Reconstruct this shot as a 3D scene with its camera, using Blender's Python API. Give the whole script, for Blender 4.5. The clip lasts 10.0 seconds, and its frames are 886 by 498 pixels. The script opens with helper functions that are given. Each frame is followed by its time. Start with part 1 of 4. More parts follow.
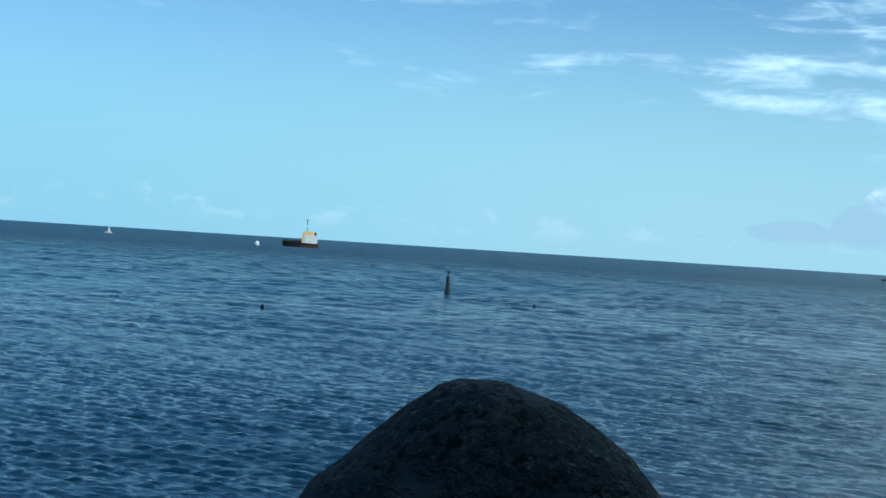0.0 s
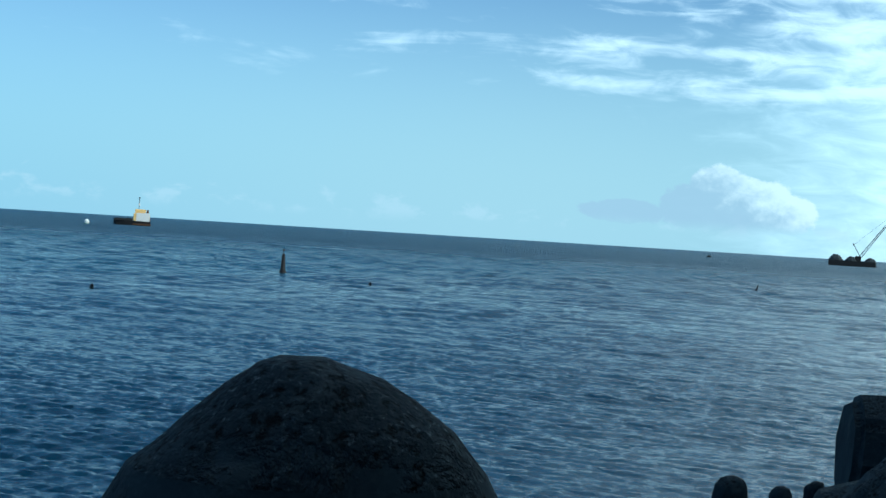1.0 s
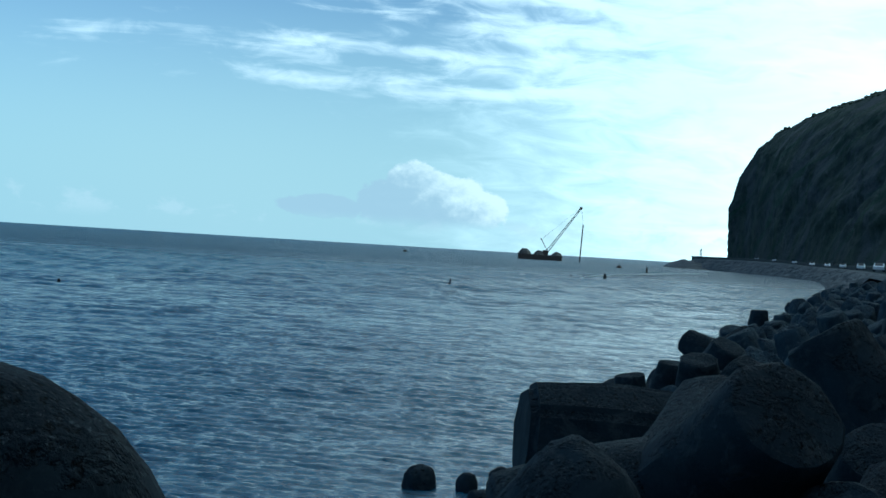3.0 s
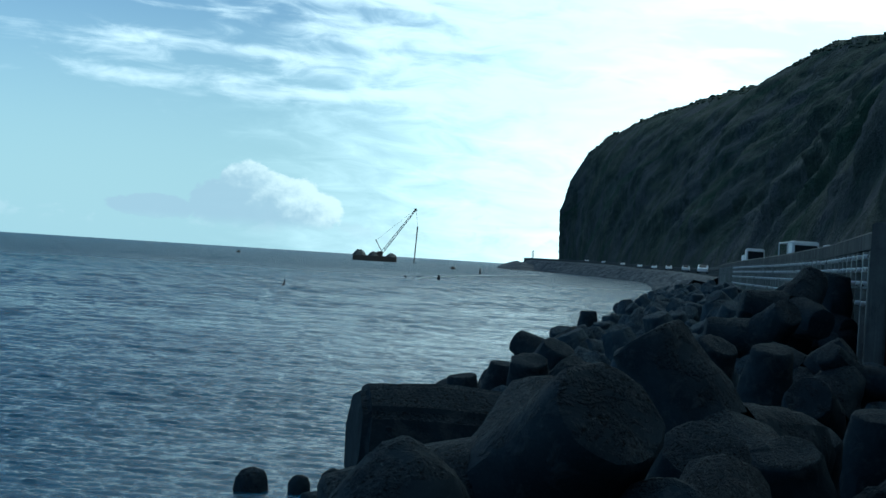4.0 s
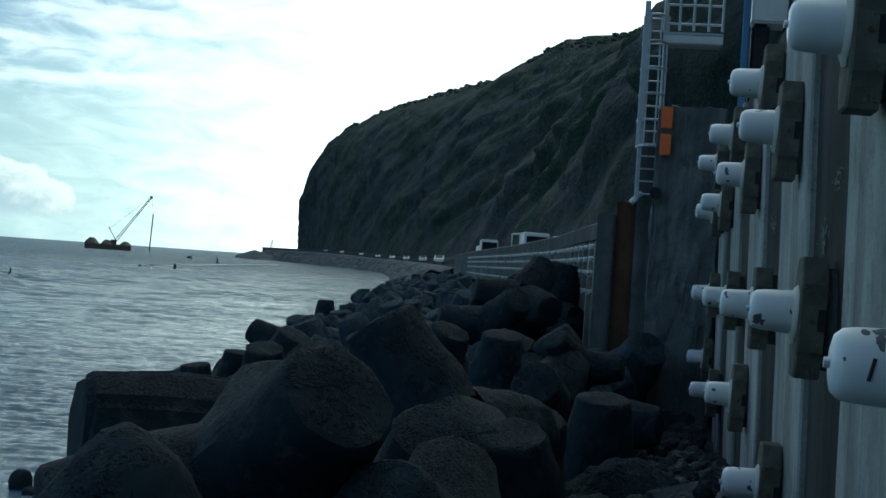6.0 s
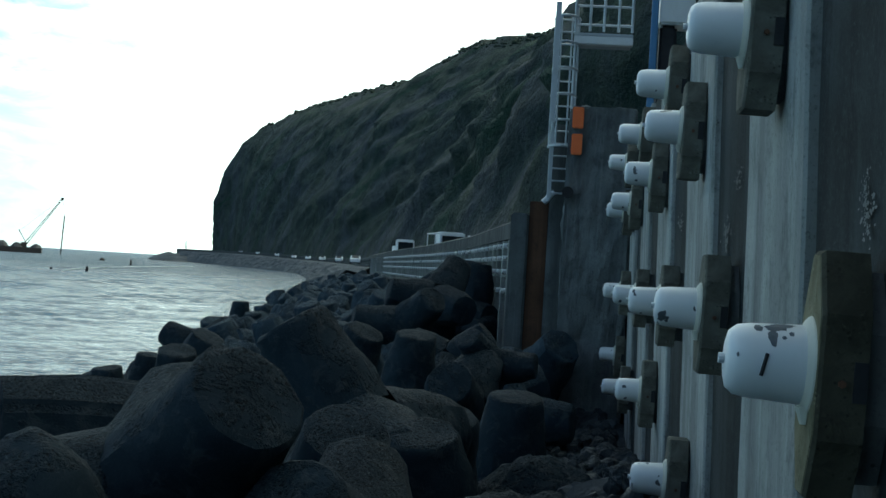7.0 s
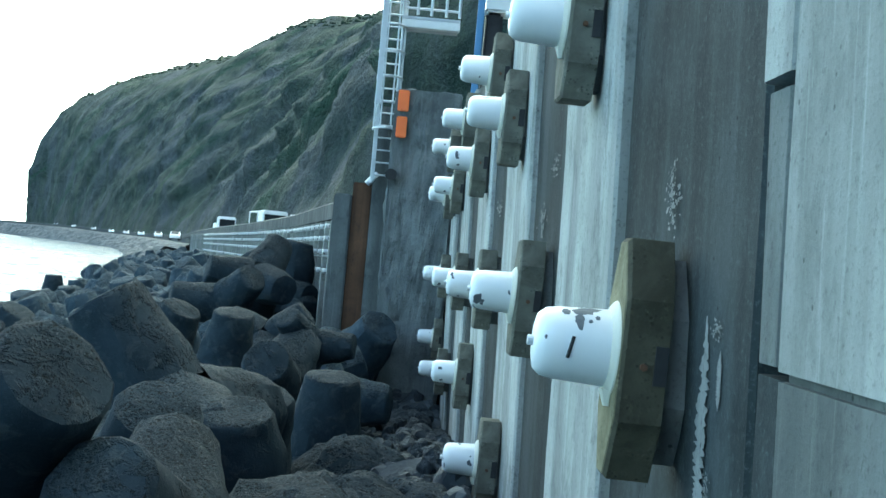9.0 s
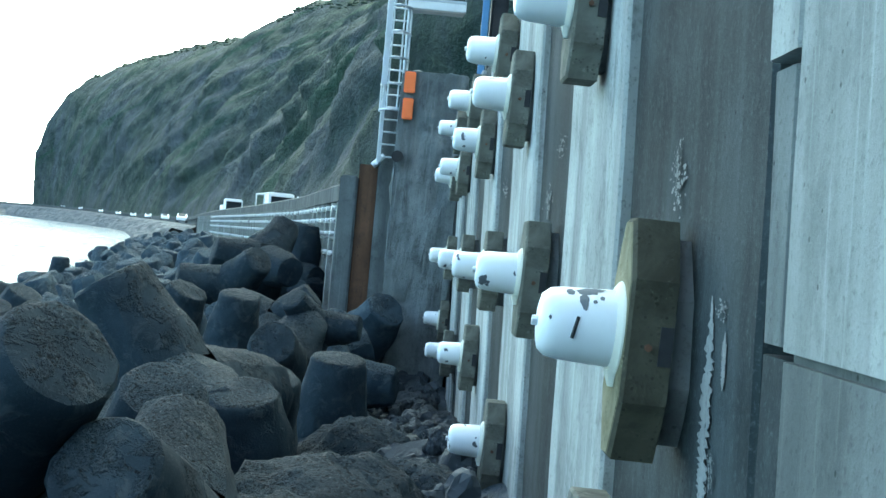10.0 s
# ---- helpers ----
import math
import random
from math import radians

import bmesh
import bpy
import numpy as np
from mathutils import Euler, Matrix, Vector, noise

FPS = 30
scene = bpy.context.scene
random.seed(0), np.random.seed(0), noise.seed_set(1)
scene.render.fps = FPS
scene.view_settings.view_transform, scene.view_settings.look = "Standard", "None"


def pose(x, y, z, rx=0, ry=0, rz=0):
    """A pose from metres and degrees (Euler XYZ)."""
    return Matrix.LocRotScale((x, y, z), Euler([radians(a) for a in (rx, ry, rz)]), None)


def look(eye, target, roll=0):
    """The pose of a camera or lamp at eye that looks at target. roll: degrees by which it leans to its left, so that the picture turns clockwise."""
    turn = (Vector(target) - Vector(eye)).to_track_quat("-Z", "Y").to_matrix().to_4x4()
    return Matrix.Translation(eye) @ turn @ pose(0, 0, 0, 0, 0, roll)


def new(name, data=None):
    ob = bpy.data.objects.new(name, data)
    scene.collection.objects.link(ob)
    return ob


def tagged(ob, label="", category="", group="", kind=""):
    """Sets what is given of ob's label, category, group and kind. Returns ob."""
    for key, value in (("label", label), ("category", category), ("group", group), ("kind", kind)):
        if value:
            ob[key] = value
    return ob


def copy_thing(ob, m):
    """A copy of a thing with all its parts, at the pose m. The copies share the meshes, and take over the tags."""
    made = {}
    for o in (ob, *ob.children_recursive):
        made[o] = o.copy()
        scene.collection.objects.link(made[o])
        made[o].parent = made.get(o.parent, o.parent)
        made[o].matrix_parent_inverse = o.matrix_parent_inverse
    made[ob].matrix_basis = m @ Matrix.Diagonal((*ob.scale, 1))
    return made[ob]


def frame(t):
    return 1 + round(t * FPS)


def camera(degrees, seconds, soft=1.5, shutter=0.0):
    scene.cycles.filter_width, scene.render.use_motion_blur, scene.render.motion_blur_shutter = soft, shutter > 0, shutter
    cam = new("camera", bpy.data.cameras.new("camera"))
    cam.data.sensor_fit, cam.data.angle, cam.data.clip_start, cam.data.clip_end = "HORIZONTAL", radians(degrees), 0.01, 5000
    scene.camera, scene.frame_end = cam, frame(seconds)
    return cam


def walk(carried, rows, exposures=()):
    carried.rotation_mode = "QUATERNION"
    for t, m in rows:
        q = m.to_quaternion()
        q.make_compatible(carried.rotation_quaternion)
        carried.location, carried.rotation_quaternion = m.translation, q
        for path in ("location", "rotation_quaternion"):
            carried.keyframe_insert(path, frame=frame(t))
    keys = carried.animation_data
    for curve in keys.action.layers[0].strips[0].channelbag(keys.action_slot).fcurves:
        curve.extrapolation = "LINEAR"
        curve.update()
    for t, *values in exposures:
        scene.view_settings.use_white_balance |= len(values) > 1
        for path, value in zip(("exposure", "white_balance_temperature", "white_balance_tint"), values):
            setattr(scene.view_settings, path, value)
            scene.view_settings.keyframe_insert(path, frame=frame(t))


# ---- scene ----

# ---- camera ----
ROWS = [
    (0.0, -0.051, 0.004, 4.514, -0.000, -0.120, 3.606),
    (0.5, -0.029, 0.024, 4.512, -2.641, -0.373, 3.481),
    (1.0, 0.006, 0.079, 4.503, -6.889, -0.628, 3.493),
    (1.5, 0.035, 0.114, 4.498, -10.686, -0.626, 3.424),
    (2.0, 0.055, 0.073, 4.502, -13.808, -0.664, 3.474),
    (2.2, 0.078, 0.050, 4.503, -15.243, -0.567, 3.276),
    (3.3, 0.105, -0.049, 4.510, -21.444, 0.005, 3.619),
    (3.5, 0.098, -0.057, 4.515, -23.096, 0.035, 3.679),
    (4.0, 0.103, -0.097, 4.518, -26.373, 0.388, 3.625),
    (4.5, 0.135, -0.075, 4.508, -29.049, 0.280, 3.411),
    (5.0, 0.163, -0.066, 4.510, -31.451, 0.488, 3.231),
    (5.5, 0.212, -0.041, 4.495, -34.051, 0.728, 3.212),
    (5.7, 0.221, -0.026, 4.474, -35.501, 0.714, 3.603),
    (6.8, 0.208, -0.111, 4.460, -40.113, 0.823, 3.641),
    (7.0, 0.231, -0.116, 4.470, -40.769, 0.916, 3.517),
    (7.5, 0.262, -0.094, 4.473, -42.983, 1.027, 3.923),
    (8.0, 0.241, -0.130, 4.473, -45.310, 1.346, 4.226),
    (8.5, 0.231, -0.150, 4.472, -47.095, 1.311, 4.737),
    (9.0, 0.230, -0.158, 4.463, -48.219, 0.688, 5.076),
    (9.5, 0.240, -0.150, 4.456, -48.123, -0.168, 5.258),
    (10.0, 0.254, -0.152, 4.454, -48.004, -0.071, 5.118),
]
EXPOSURES = [(0.0, 0.0, 5000, -6), (2.0, 0.0, 5080, -6), (3.5, 0.0, 5200, -6), (4.5, 0.02, 5480, -5), (5.5, 0.08, 5850, -4), (7.0, 0.65, 6350, -3),
             (7.5, 1.1, 6500, -3), (8.0, 1.7, 6550, -4), (8.5, 2.2, 6600, -5), (9.0, 2.75, 6580, -6), (10.0, 3.0, 6480, -5)]
cam = camera(35.9, 10.0)
walk(cam, [(t, pose(x, y, z, 90 + pitch, 0, yaw) @ pose(0, 0, 0, 0, 0, roll))
           for t, x, y, z, yaw, pitch, roll in ROWS], EXPOSURES)

# ---- light ----
SUN_AZ, SUN_EL = radians(130), radians(34)


class Nodes:
    """A short hand for building node trees."""

    def __init__(self, tree):
        self.tree = tree

    def add(self, kind):
        return self.tree.nodes.new(kind)

    def put(self, socket, value):
        if isinstance(value, bpy.types.NodeSocket):
            self.tree.links.new(value, socket)
        elif value is not None:
            socket.default_value = value

    def math(self, op, a, b=None, c=None, clamp=False):
        node = self.add("ShaderNodeMath")
        node.operation, node.use_clamp = op, clamp
        for socket, value in zip(node.inputs, (a, b, c)):
            self.put(socket, value)
        return node.outputs[0]

    def ramp(self, value, lo, hi, to_lo=0.0, to_hi=1.0):
        node = self.add("ShaderNodeMapRange")
        node.interpolation_type = "SMOOTHSTEP"
        for socket, v in zip(node.inputs, (value, lo, hi, to_lo, to_hi)):
            self.put(socket, v)
        return node.outputs[0]

    def mix(self, factor, a, b, blend="MIX"):
        node = self.add("ShaderNodeMix")
        node.data_type, node.blend_type = "RGBA", blend
        self.put(node.inputs[0], factor)
        self.put(node.inputs[6], a)
        self.put(node.inputs[7], b)
        return node.outputs[2]

    def noise(self, vector, scale, detail=4.0, rough=0.55, distortion=0.0):
        node = self.add("ShaderNodeTexNoise")
        self.put(node.inputs["Vector"], vector)
        for key, v in (("Scale", scale), ("Detail", detail), ("Roughness", rough), ("Distortion", distortion)):
            node.inputs[key].default_value = v
        return node.outputs["Fac"]

    def vec(self, x, y, z=0.0):
        node = self.add("ShaderNodeCombineXYZ")
        for socket, v in zip(node.inputs, (x, y, z)):
            self.put(socket, v)
        return node.outputs[0]

    def stretch(self, vector, sx, sy, sz):
        node = self.add("ShaderNodeVectorMath")
        node.operation = "MULTIPLY"
        self.put(node.inputs[0], vector)
        node.inputs[1].default_value = (sx, sy, sz)
        return node.outputs[0]


def make_world():
    world = bpy.data.worlds.new("sky")
    scene.world = world
    world.use_nodes = True
    tree = world.node_tree
    tree.nodes.clear()
    n = Nodes(tree)
    sky = n.add("ShaderNodeTexSky")
    sky.sky_type, sky.sun_disc, sky.sun_elevation, sky.sun_rotation = "NISHITA", False, SUN_EL, SUN_AZ
    sky.air_density, sky.dust_density, sky.ozone_density = 1.0, 0.15, 3.0
    xyz = n.add("ShaderNodeSeparateXYZ")
    tree.links.new(n.add("ShaderNodeTexCoord").outputs["Generated"], xyz.inputs[0])
    x, y, z = xyz.outputs
    az = n.math("MULTIPLY", n.math("ARCTAN2", x, y), 57.2958)
    el = n.math("MULTIPLY", n.math("ARCSINE", z), 57.2958)
    # long bands of high cloud that thicken towards the sun
    tilt = n.math("ADD", el, n.math("MULTIPLY", az, 0.02))
    streak = n.noise(n.vec(n.math("MULTIPLY", az, 0.075), n.math("MULTIPLY", tilt, 0.62), 3.1), 1.0, 5.0, 0.55, 0.6)
    fine = n.noise(n.vec(n.math("MULTIPLY", az, 0.38), n.math("MULTIPLY", tilt, 1.3), 1.2), 1.0, 6.0, 0.58, 0.6)
    cover = n.math("ADD", n.math("MULTIPLY", streak, 0.62), n.math("MULTIPLY", fine, 0.38))
    level = n.ramp(az, -8.0, 34.0, 0.57, 0.40)
    level = n.math("SUBTRACT", level, n.ramp(el, 10.0, 22.0, 0.0, 0.09))
    high = n.ramp(n.math("SUBTRACT", cover, level), 0.0, 0.20)
    high = n.math("MULTIPLY", high, n.ramp(el, 4.6, 7.0))
    high = n.math("MULTIPLY", high, n.ramp(az, -8.0, 20.0, 0.45, 0.9))
    # haze over the horizon, and a thin veil towards the sun
    haze = n.math("MULTIPLY", n.ramp(el, 0.0, 13.0, 1.0, 0.0), 0.92)
    veil = n.math("MULTIPLY", n.ramp(n.math("ADD", az, n.math("MULTIPLY", fine, 14.0)), 23.0, 46.0), 0.85)
    # low heaped cloud on the horizon
    puff = n.noise(n.vec(n.math("MULTIPLY", az, 0.55), n.math("MULTIPLY", el, 0.9), 8.1), 1.0, 6.0, 0.62, 0.2)
    low = n.ramp(n.math("SUBTRACT", puff, n.ramp(el, 0.6, 2.8, 0.47, 0.70)), 0.0, 0.14)
    low = n.math("MULTIPLY", n.math("MULTIPLY", low, n.ramp(el, 0.3, 1.0)), 0.5)

    def heap(caz, cel, raz, rel):
        dx = n.math("DIVIDE", n.math("SUBTRACT", az, caz), raz)
        dy = n.math("DIVIDE", n.math("SUBTRACT", el, cel), rel)
        r = n.math("ADD", n.math("POWER", n.math("ABSOLUTE", dx), 2.0), n.math("POWER", n.math("ABSOLUTE", dy), 2.0))
        return n.math("SUBTRACT", 1.0, n.math("POWER", r, 0.5))

    blobs = None
    for caz, cel, raz, rel in ((18.2, 2.3, 1.4, 1.35), (19.7, 2.0, 1.6, 1.1), (16.9, 1.7, 1.3, 1.0), (14.3, 1.4, 1.9, 0.55), (21.0, 1.6, 1.2, 0.9), (18.8, 1.3, 2.6, 0.9)):
        b = heap(caz, cel, raz, rel)
        blobs = b if blobs is None else n.math("MAXIMUM", blobs, b)
    bumpy = n.noise(n.vec(n.math("MULTIPLY", az, 1.3), n.math("MULTIPLY", el, 1.7), 2.2), 1.0, 6.0, 0.62)
    cumulus = n.ramp(n.math("ADD", blobs, n.math("MULTIPLY", n.math("SUBTRACT", bumpy, 0.5), 0.75)), 0.0, 0.16)
    cumulus = n.math("MULTIPLY", n.math("MULTIPLY", cumulus, n.ramp(el, 0.6, 1.3)), 0.78)
    lit = n.ramp(n.math("ADD", n.math("MULTIPLY", n.math("SUBTRACT", az, 18.4), 0.3), n.math("MULTIPLY", n.math("ADD", n.math("SUBTRACT", el, 2.5), n.math("MULTIPLY", n.math("SUBTRACT", bumpy, 0.5), 3.4)), 0.5)), -0.35, 0.75)
    heap_tone = n.mix(lit, CLOUD_SHADE, CLOUD_LIGHT)
    toned = n.mix(haze, sky.outputs[0], n.mix(n.ramp(az, -22.0, 14.0), HAZE_AWAY, HAZE))
    toned = n.mix(veil, toned, VEIL)
    toned = n.mix(low, toned, CLOUD_LOW)
    toned = n.mix(cumulus, toned, heap_tone)
    toned = n.mix(high, toned, CLOUD_HIGH)
    back = n.add("ShaderNodeBackground")
    tree.links.new(toned, back.inputs[0])
    back.inputs[1].default_value = SKY
    tree.links.new(back.outputs[0], n.add("ShaderNodeOutputWorld").inputs[0])


SKY = 0.10
CLOUD_SHADE, CLOUD_LIGHT = (4.7, 5.9, 6.7, 1), (9.6, 10.2, 9.8, 1)
CLOUD_LOW, CLOUD_HIGH = (6.4, 7.6, 7.9, 1), (10.0, 11.0, 11.2, 1)
HAZE_AWAY = (3.6, 6.0, 7.1, 1)
HAZE, VEIL = (4.9, 6.8, 7.2, 1), (15.5, 17.3, 16.6, 1)
make_world()
sun = new("sun", bpy.data.lights.new("sun", "SUN"))
sun.data.energy, sun.data.angle, sun.data.color = 2.4, radians(0.6), (1.0, 0.82, 0.6)
sun.matrix_world = look((math.sin(SUN_AZ) * math.cos(SUN_EL) * 200, math.cos(SUN_AZ) * math.cos(SUN_EL) * 200, math.sin(SUN_EL) * 200), (0, 0, 0))

# ---- materials ----


def material(name, rough=0.7, metal=0.0, spec=0.5):
    m = bpy.data.materials.new(name)
    m.use_nodes = True
    tree = m.node_tree
    n = Nodes(tree)
    shader = tree.nodes["Principled BSDF"]
    shader.inputs["Roughness"].default_value = rough
    shader.inputs["Metallic"].default_value = metal
    shader.inputs["Specular IOR Level"].default_value = spec
    return m, n, shader


def bump(n, shader, height, strength, distance):
    node = n.add("ShaderNodeBump")
    node.inputs["Strength"].default_value, node.inputs["Distance"].default_value = strength, distance
    n.put(node.inputs["Height"], height)
    n.put(shader.inputs["Normal"], node.outputs[0])


def position(n):
    return n.add("ShaderNodeNewGeometry").outputs["Position"]


def local(n):
    return n.add("ShaderNodeTexCoord").outputs["Object"]


def rough_stone(name, dark, light, rough, grain, patch, relief, spec=0.4):
    """Weathered concrete or rock: broad patches, worn grain, pits and pale chips."""
    m, n, shader = material(name, rough, spec=spec)
    at = local(n)
    broad = n.ramp(n.noise(at, patch, 5.0, 0.6, 0.4), 0.3, 0.7)
    fine = n.noise(at, grain, 5.0, 0.75)
    worn = n.ramp(n.noise(at, patch * 1.7, 4.0, 0.65, 0.3), 0.46, 0.6)
    cells = n.add("ShaderNodeTexVoronoi")
    n.put(cells.inputs["Vector"], at)
    cells.inputs["Scale"].default_value = grain * 1.3
    pits = n.ramp(cells.outputs["Distance"], 0.08, 0.4)
    tone = n.mix(broad, dark, light)
    tone = n.mix(n.math("MULTIPLY", n.ramp(fine, 0.52, 0.75), n.math("MULTIPLY", worn, 0.8)), tone, (light[0] * 1.7, light[1] * 1.7, light[2] * 1.7, 1))
    tone = n.mix(n.math("MULTIPLY", n.math("SUBTRACT", 1.0, pits), n.math("MULTIPLY", worn, 0.8)), tone, (dark[0] * 0.4, dark[1] * 0.4, dark[2] * 0.4, 1))
    spin = n.add("ShaderNodeObjectInfo").outputs["Random"]
    tone = n.mix(n.math("MULTIPLY", spin, 0.3), tone, (dark[0], dark[1], dark[2], 1))
    n.put(shader.inputs["Base Color"], tone)
    bump(n, shader, n.math("ADD", n.math("MULTIPLY", fine, n.math("ADD", 0.25, worn)), n.math("MULTIPLY", pits, n.math("MULTIPLY", worn, 0.5))), relief, 0.04)
    return m


def crusted_concrete(name, pale):
    """Dark sea-worn concrete: smooth stained flanks, and a pitted, speckled crust where waves beat on top."""
    m, n, shader = material(name, 0.75, spec=0.12)
    at = local(n)
    spin = n.add("ShaderNodeObjectInfo").outputs["Random"]
    shifted = n.add("ShaderNodeVectorMath")
    n.put(shifted.inputs[0], at)
    n.put(shifted.inputs[1], n.vec(n.math("MULTIPLY", spin, 9.0), n.math("MULTIPLY", spin, 5.0), spin))
    here = shifted.outputs[0]
    up = n.add("ShaderNodeSeparateXYZ")
    n.put(up.inputs[0], n.add("ShaderNodeNewGeometry").outputs["True Normal"])
    broad = n.ramp(n.noise(here, 1.1, 6.0, 0.68, 0.6), 0.3, 0.7)
    blot = n.ramp(n.noise(here, 3.4, 5.0, 0.65, 0.5), 0.5, 0.68)
    grain = n.noise(here, 42.0, 4.0, 0.7)
    ragged = n.math("ADD", up.outputs[2], n.math("MULTIPLY", n.math("SUBTRACT", n.noise(here, 2.3, 6.0, 0.7, 0.3), 0.5), 2.4))
    crust = n.ramp(ragged, 0.45, 0.7)
    lumps = n.noise(here, 21.0, 5.0, 0.62, 0.2)
    pits = n.ramp(lumps, 0.50, 0.36)
    speck = n.math("MULTIPLY", crust, n.ramp(n.noise(here, 38.0, 4.0, 0.75), 0.56, 0.68))
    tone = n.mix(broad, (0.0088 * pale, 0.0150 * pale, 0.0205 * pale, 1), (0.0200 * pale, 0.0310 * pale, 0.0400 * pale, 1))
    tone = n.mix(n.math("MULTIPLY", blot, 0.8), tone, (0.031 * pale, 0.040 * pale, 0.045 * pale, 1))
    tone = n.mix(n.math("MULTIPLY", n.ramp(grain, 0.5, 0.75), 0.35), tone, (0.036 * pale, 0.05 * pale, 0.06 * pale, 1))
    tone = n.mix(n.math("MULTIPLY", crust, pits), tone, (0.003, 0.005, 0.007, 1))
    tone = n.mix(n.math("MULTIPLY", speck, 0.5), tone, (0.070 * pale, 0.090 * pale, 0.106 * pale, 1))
    n.put(shader.inputs["Base Color"], tone)
    n.put(shader.inputs["Roughness"], n.ramp(speck, 0.0, 1.0, 0.82, 0.5))
    height = n.math("ADD", n.math("MULTIPLY", n.math("MULTIPLY", lumps, crust), 3.0), n.math("ADD", n.math("MULTIPLY", grain, 0.18), n.math("MULTIPLY", blot, 0.3)))
    bump(n, shader, height, 0.8, 0.03)
    return m


def streaked(name, dark, light, streak_dark, amount, relief=0.2):
    """Concrete wall face with rain streaks that run down it."""
    m, n, shader = material(name, 0.9, spec=0.12)
    at = position(n)
    run = n.noise(n.stretch(at, 1.5, 1.5, 0.10), 1.4, 4.0, 0.55, 0.3)
    broad = n.noise(at, 0.7, 5.0, 0.6, 0.5)
    fine = n.noise(at, 34.0, 5.0, 0.75)
    tone = n.mix(n.ramp(broad, 0.3, 0.7), dark, light)
    tone = n.mix(n.math("MULTIPLY", n.ramp(run, 0.46, 0.72), amount), tone, streak_dark)
    bands = n.noise(n.stretch(at, 1.0, 1.0, 0.03), 2.3, 3.0, 0.5, 0.2)
    tone = n.mix(n.math("MULTIPLY", n.ramp(bands, 0.48, 0.62), 0.55), tone, (dark[0] * 0.75, dark[1] * 0.75, dark[2] * 0.75, 1))
    mottle = n.noise(n.stretch(at, 1.0, 1.0, 0.7), 2.6, 8.0, 0.78, 0.15)
    tone = n.mix(n.math("MULTIPLY", n.ramp(mottle, 0.49, 0.66), amount * 0.75), tone, streak_dark)
    tone = n.mix(n.math("MULTIPLY", n.ramp(fine, 0.52, 0.68), 0.6), tone, streak_dark)
    # thin runs of water, and small blow holes
    thin = n.noise(n.stretch(at, 9.0, 9.0, 0.22), 1.5, 6.0, 0.7, 0.15)
    tone = n.mix(n.math("MULTIPLY", n.ramp(thin, 0.52, 0.7), 0.3), tone, dark)
    tone = n.mix(n.math("MULTIPLY", n.ramp(thin, 0.45, 0.3), 0.3), tone, (light[0] * 1.2, light[1] * 1.2, light[2] * 1.2, 1))
    holes = n.add("ShaderNodeTexVoronoi")
    n.put(holes.inputs["Vector"], at)
    holes.inputs["Scale"].default_value = 13.0
    pit = n.math("MULTIPLY", n.ramp(holes.outputs["Distance"], 0.16, 0.07), n.ramp(mottle, 0.5, 0.56))
    tone = n.mix(n.math("MULTIPLY", pit, 0.8), tone, (dark[0] * 0.3, dark[1] * 0.3, dark[2] * 0.3, 1))
    n.put(shader.inputs["Base Color"], tone)
    rough = n.math("ADD", fine, n.math("ADD", n.math("MULTIPLY", broad, 0.5), n.math("MULTIPLY", mottle, relief * 4.0)))
    bump(n, shader, n.math("SUBTRACT", rough, pit), min(1.0, relief * 1.4), 0.02)
    return m


def plain(name, tone, rough=0.5, metal=0.0, grime=0.25):
    """Paint, steel or rubber with a little dirt."""
    m, n, shader = material(name, rough, metal)
    at = local(n)
    dirt = n.ramp(n.noise(at, 3.0, 5.0, 0.65, 0.4), 0.45, 0.8)
    n.put(shader.inputs["Base Color"], n.mix(n.math("MULTIPLY", dirt, grime), (*tone, 1), (tone[0] * 0.4, tone[1] * 0.38, tone[2] * 0.34, 1)))
    n.put(shader.inputs["Roughness"], n.ramp(dirt, 0.0, 1.0, rough, min(1.0, rough + 0.25)))
    return m


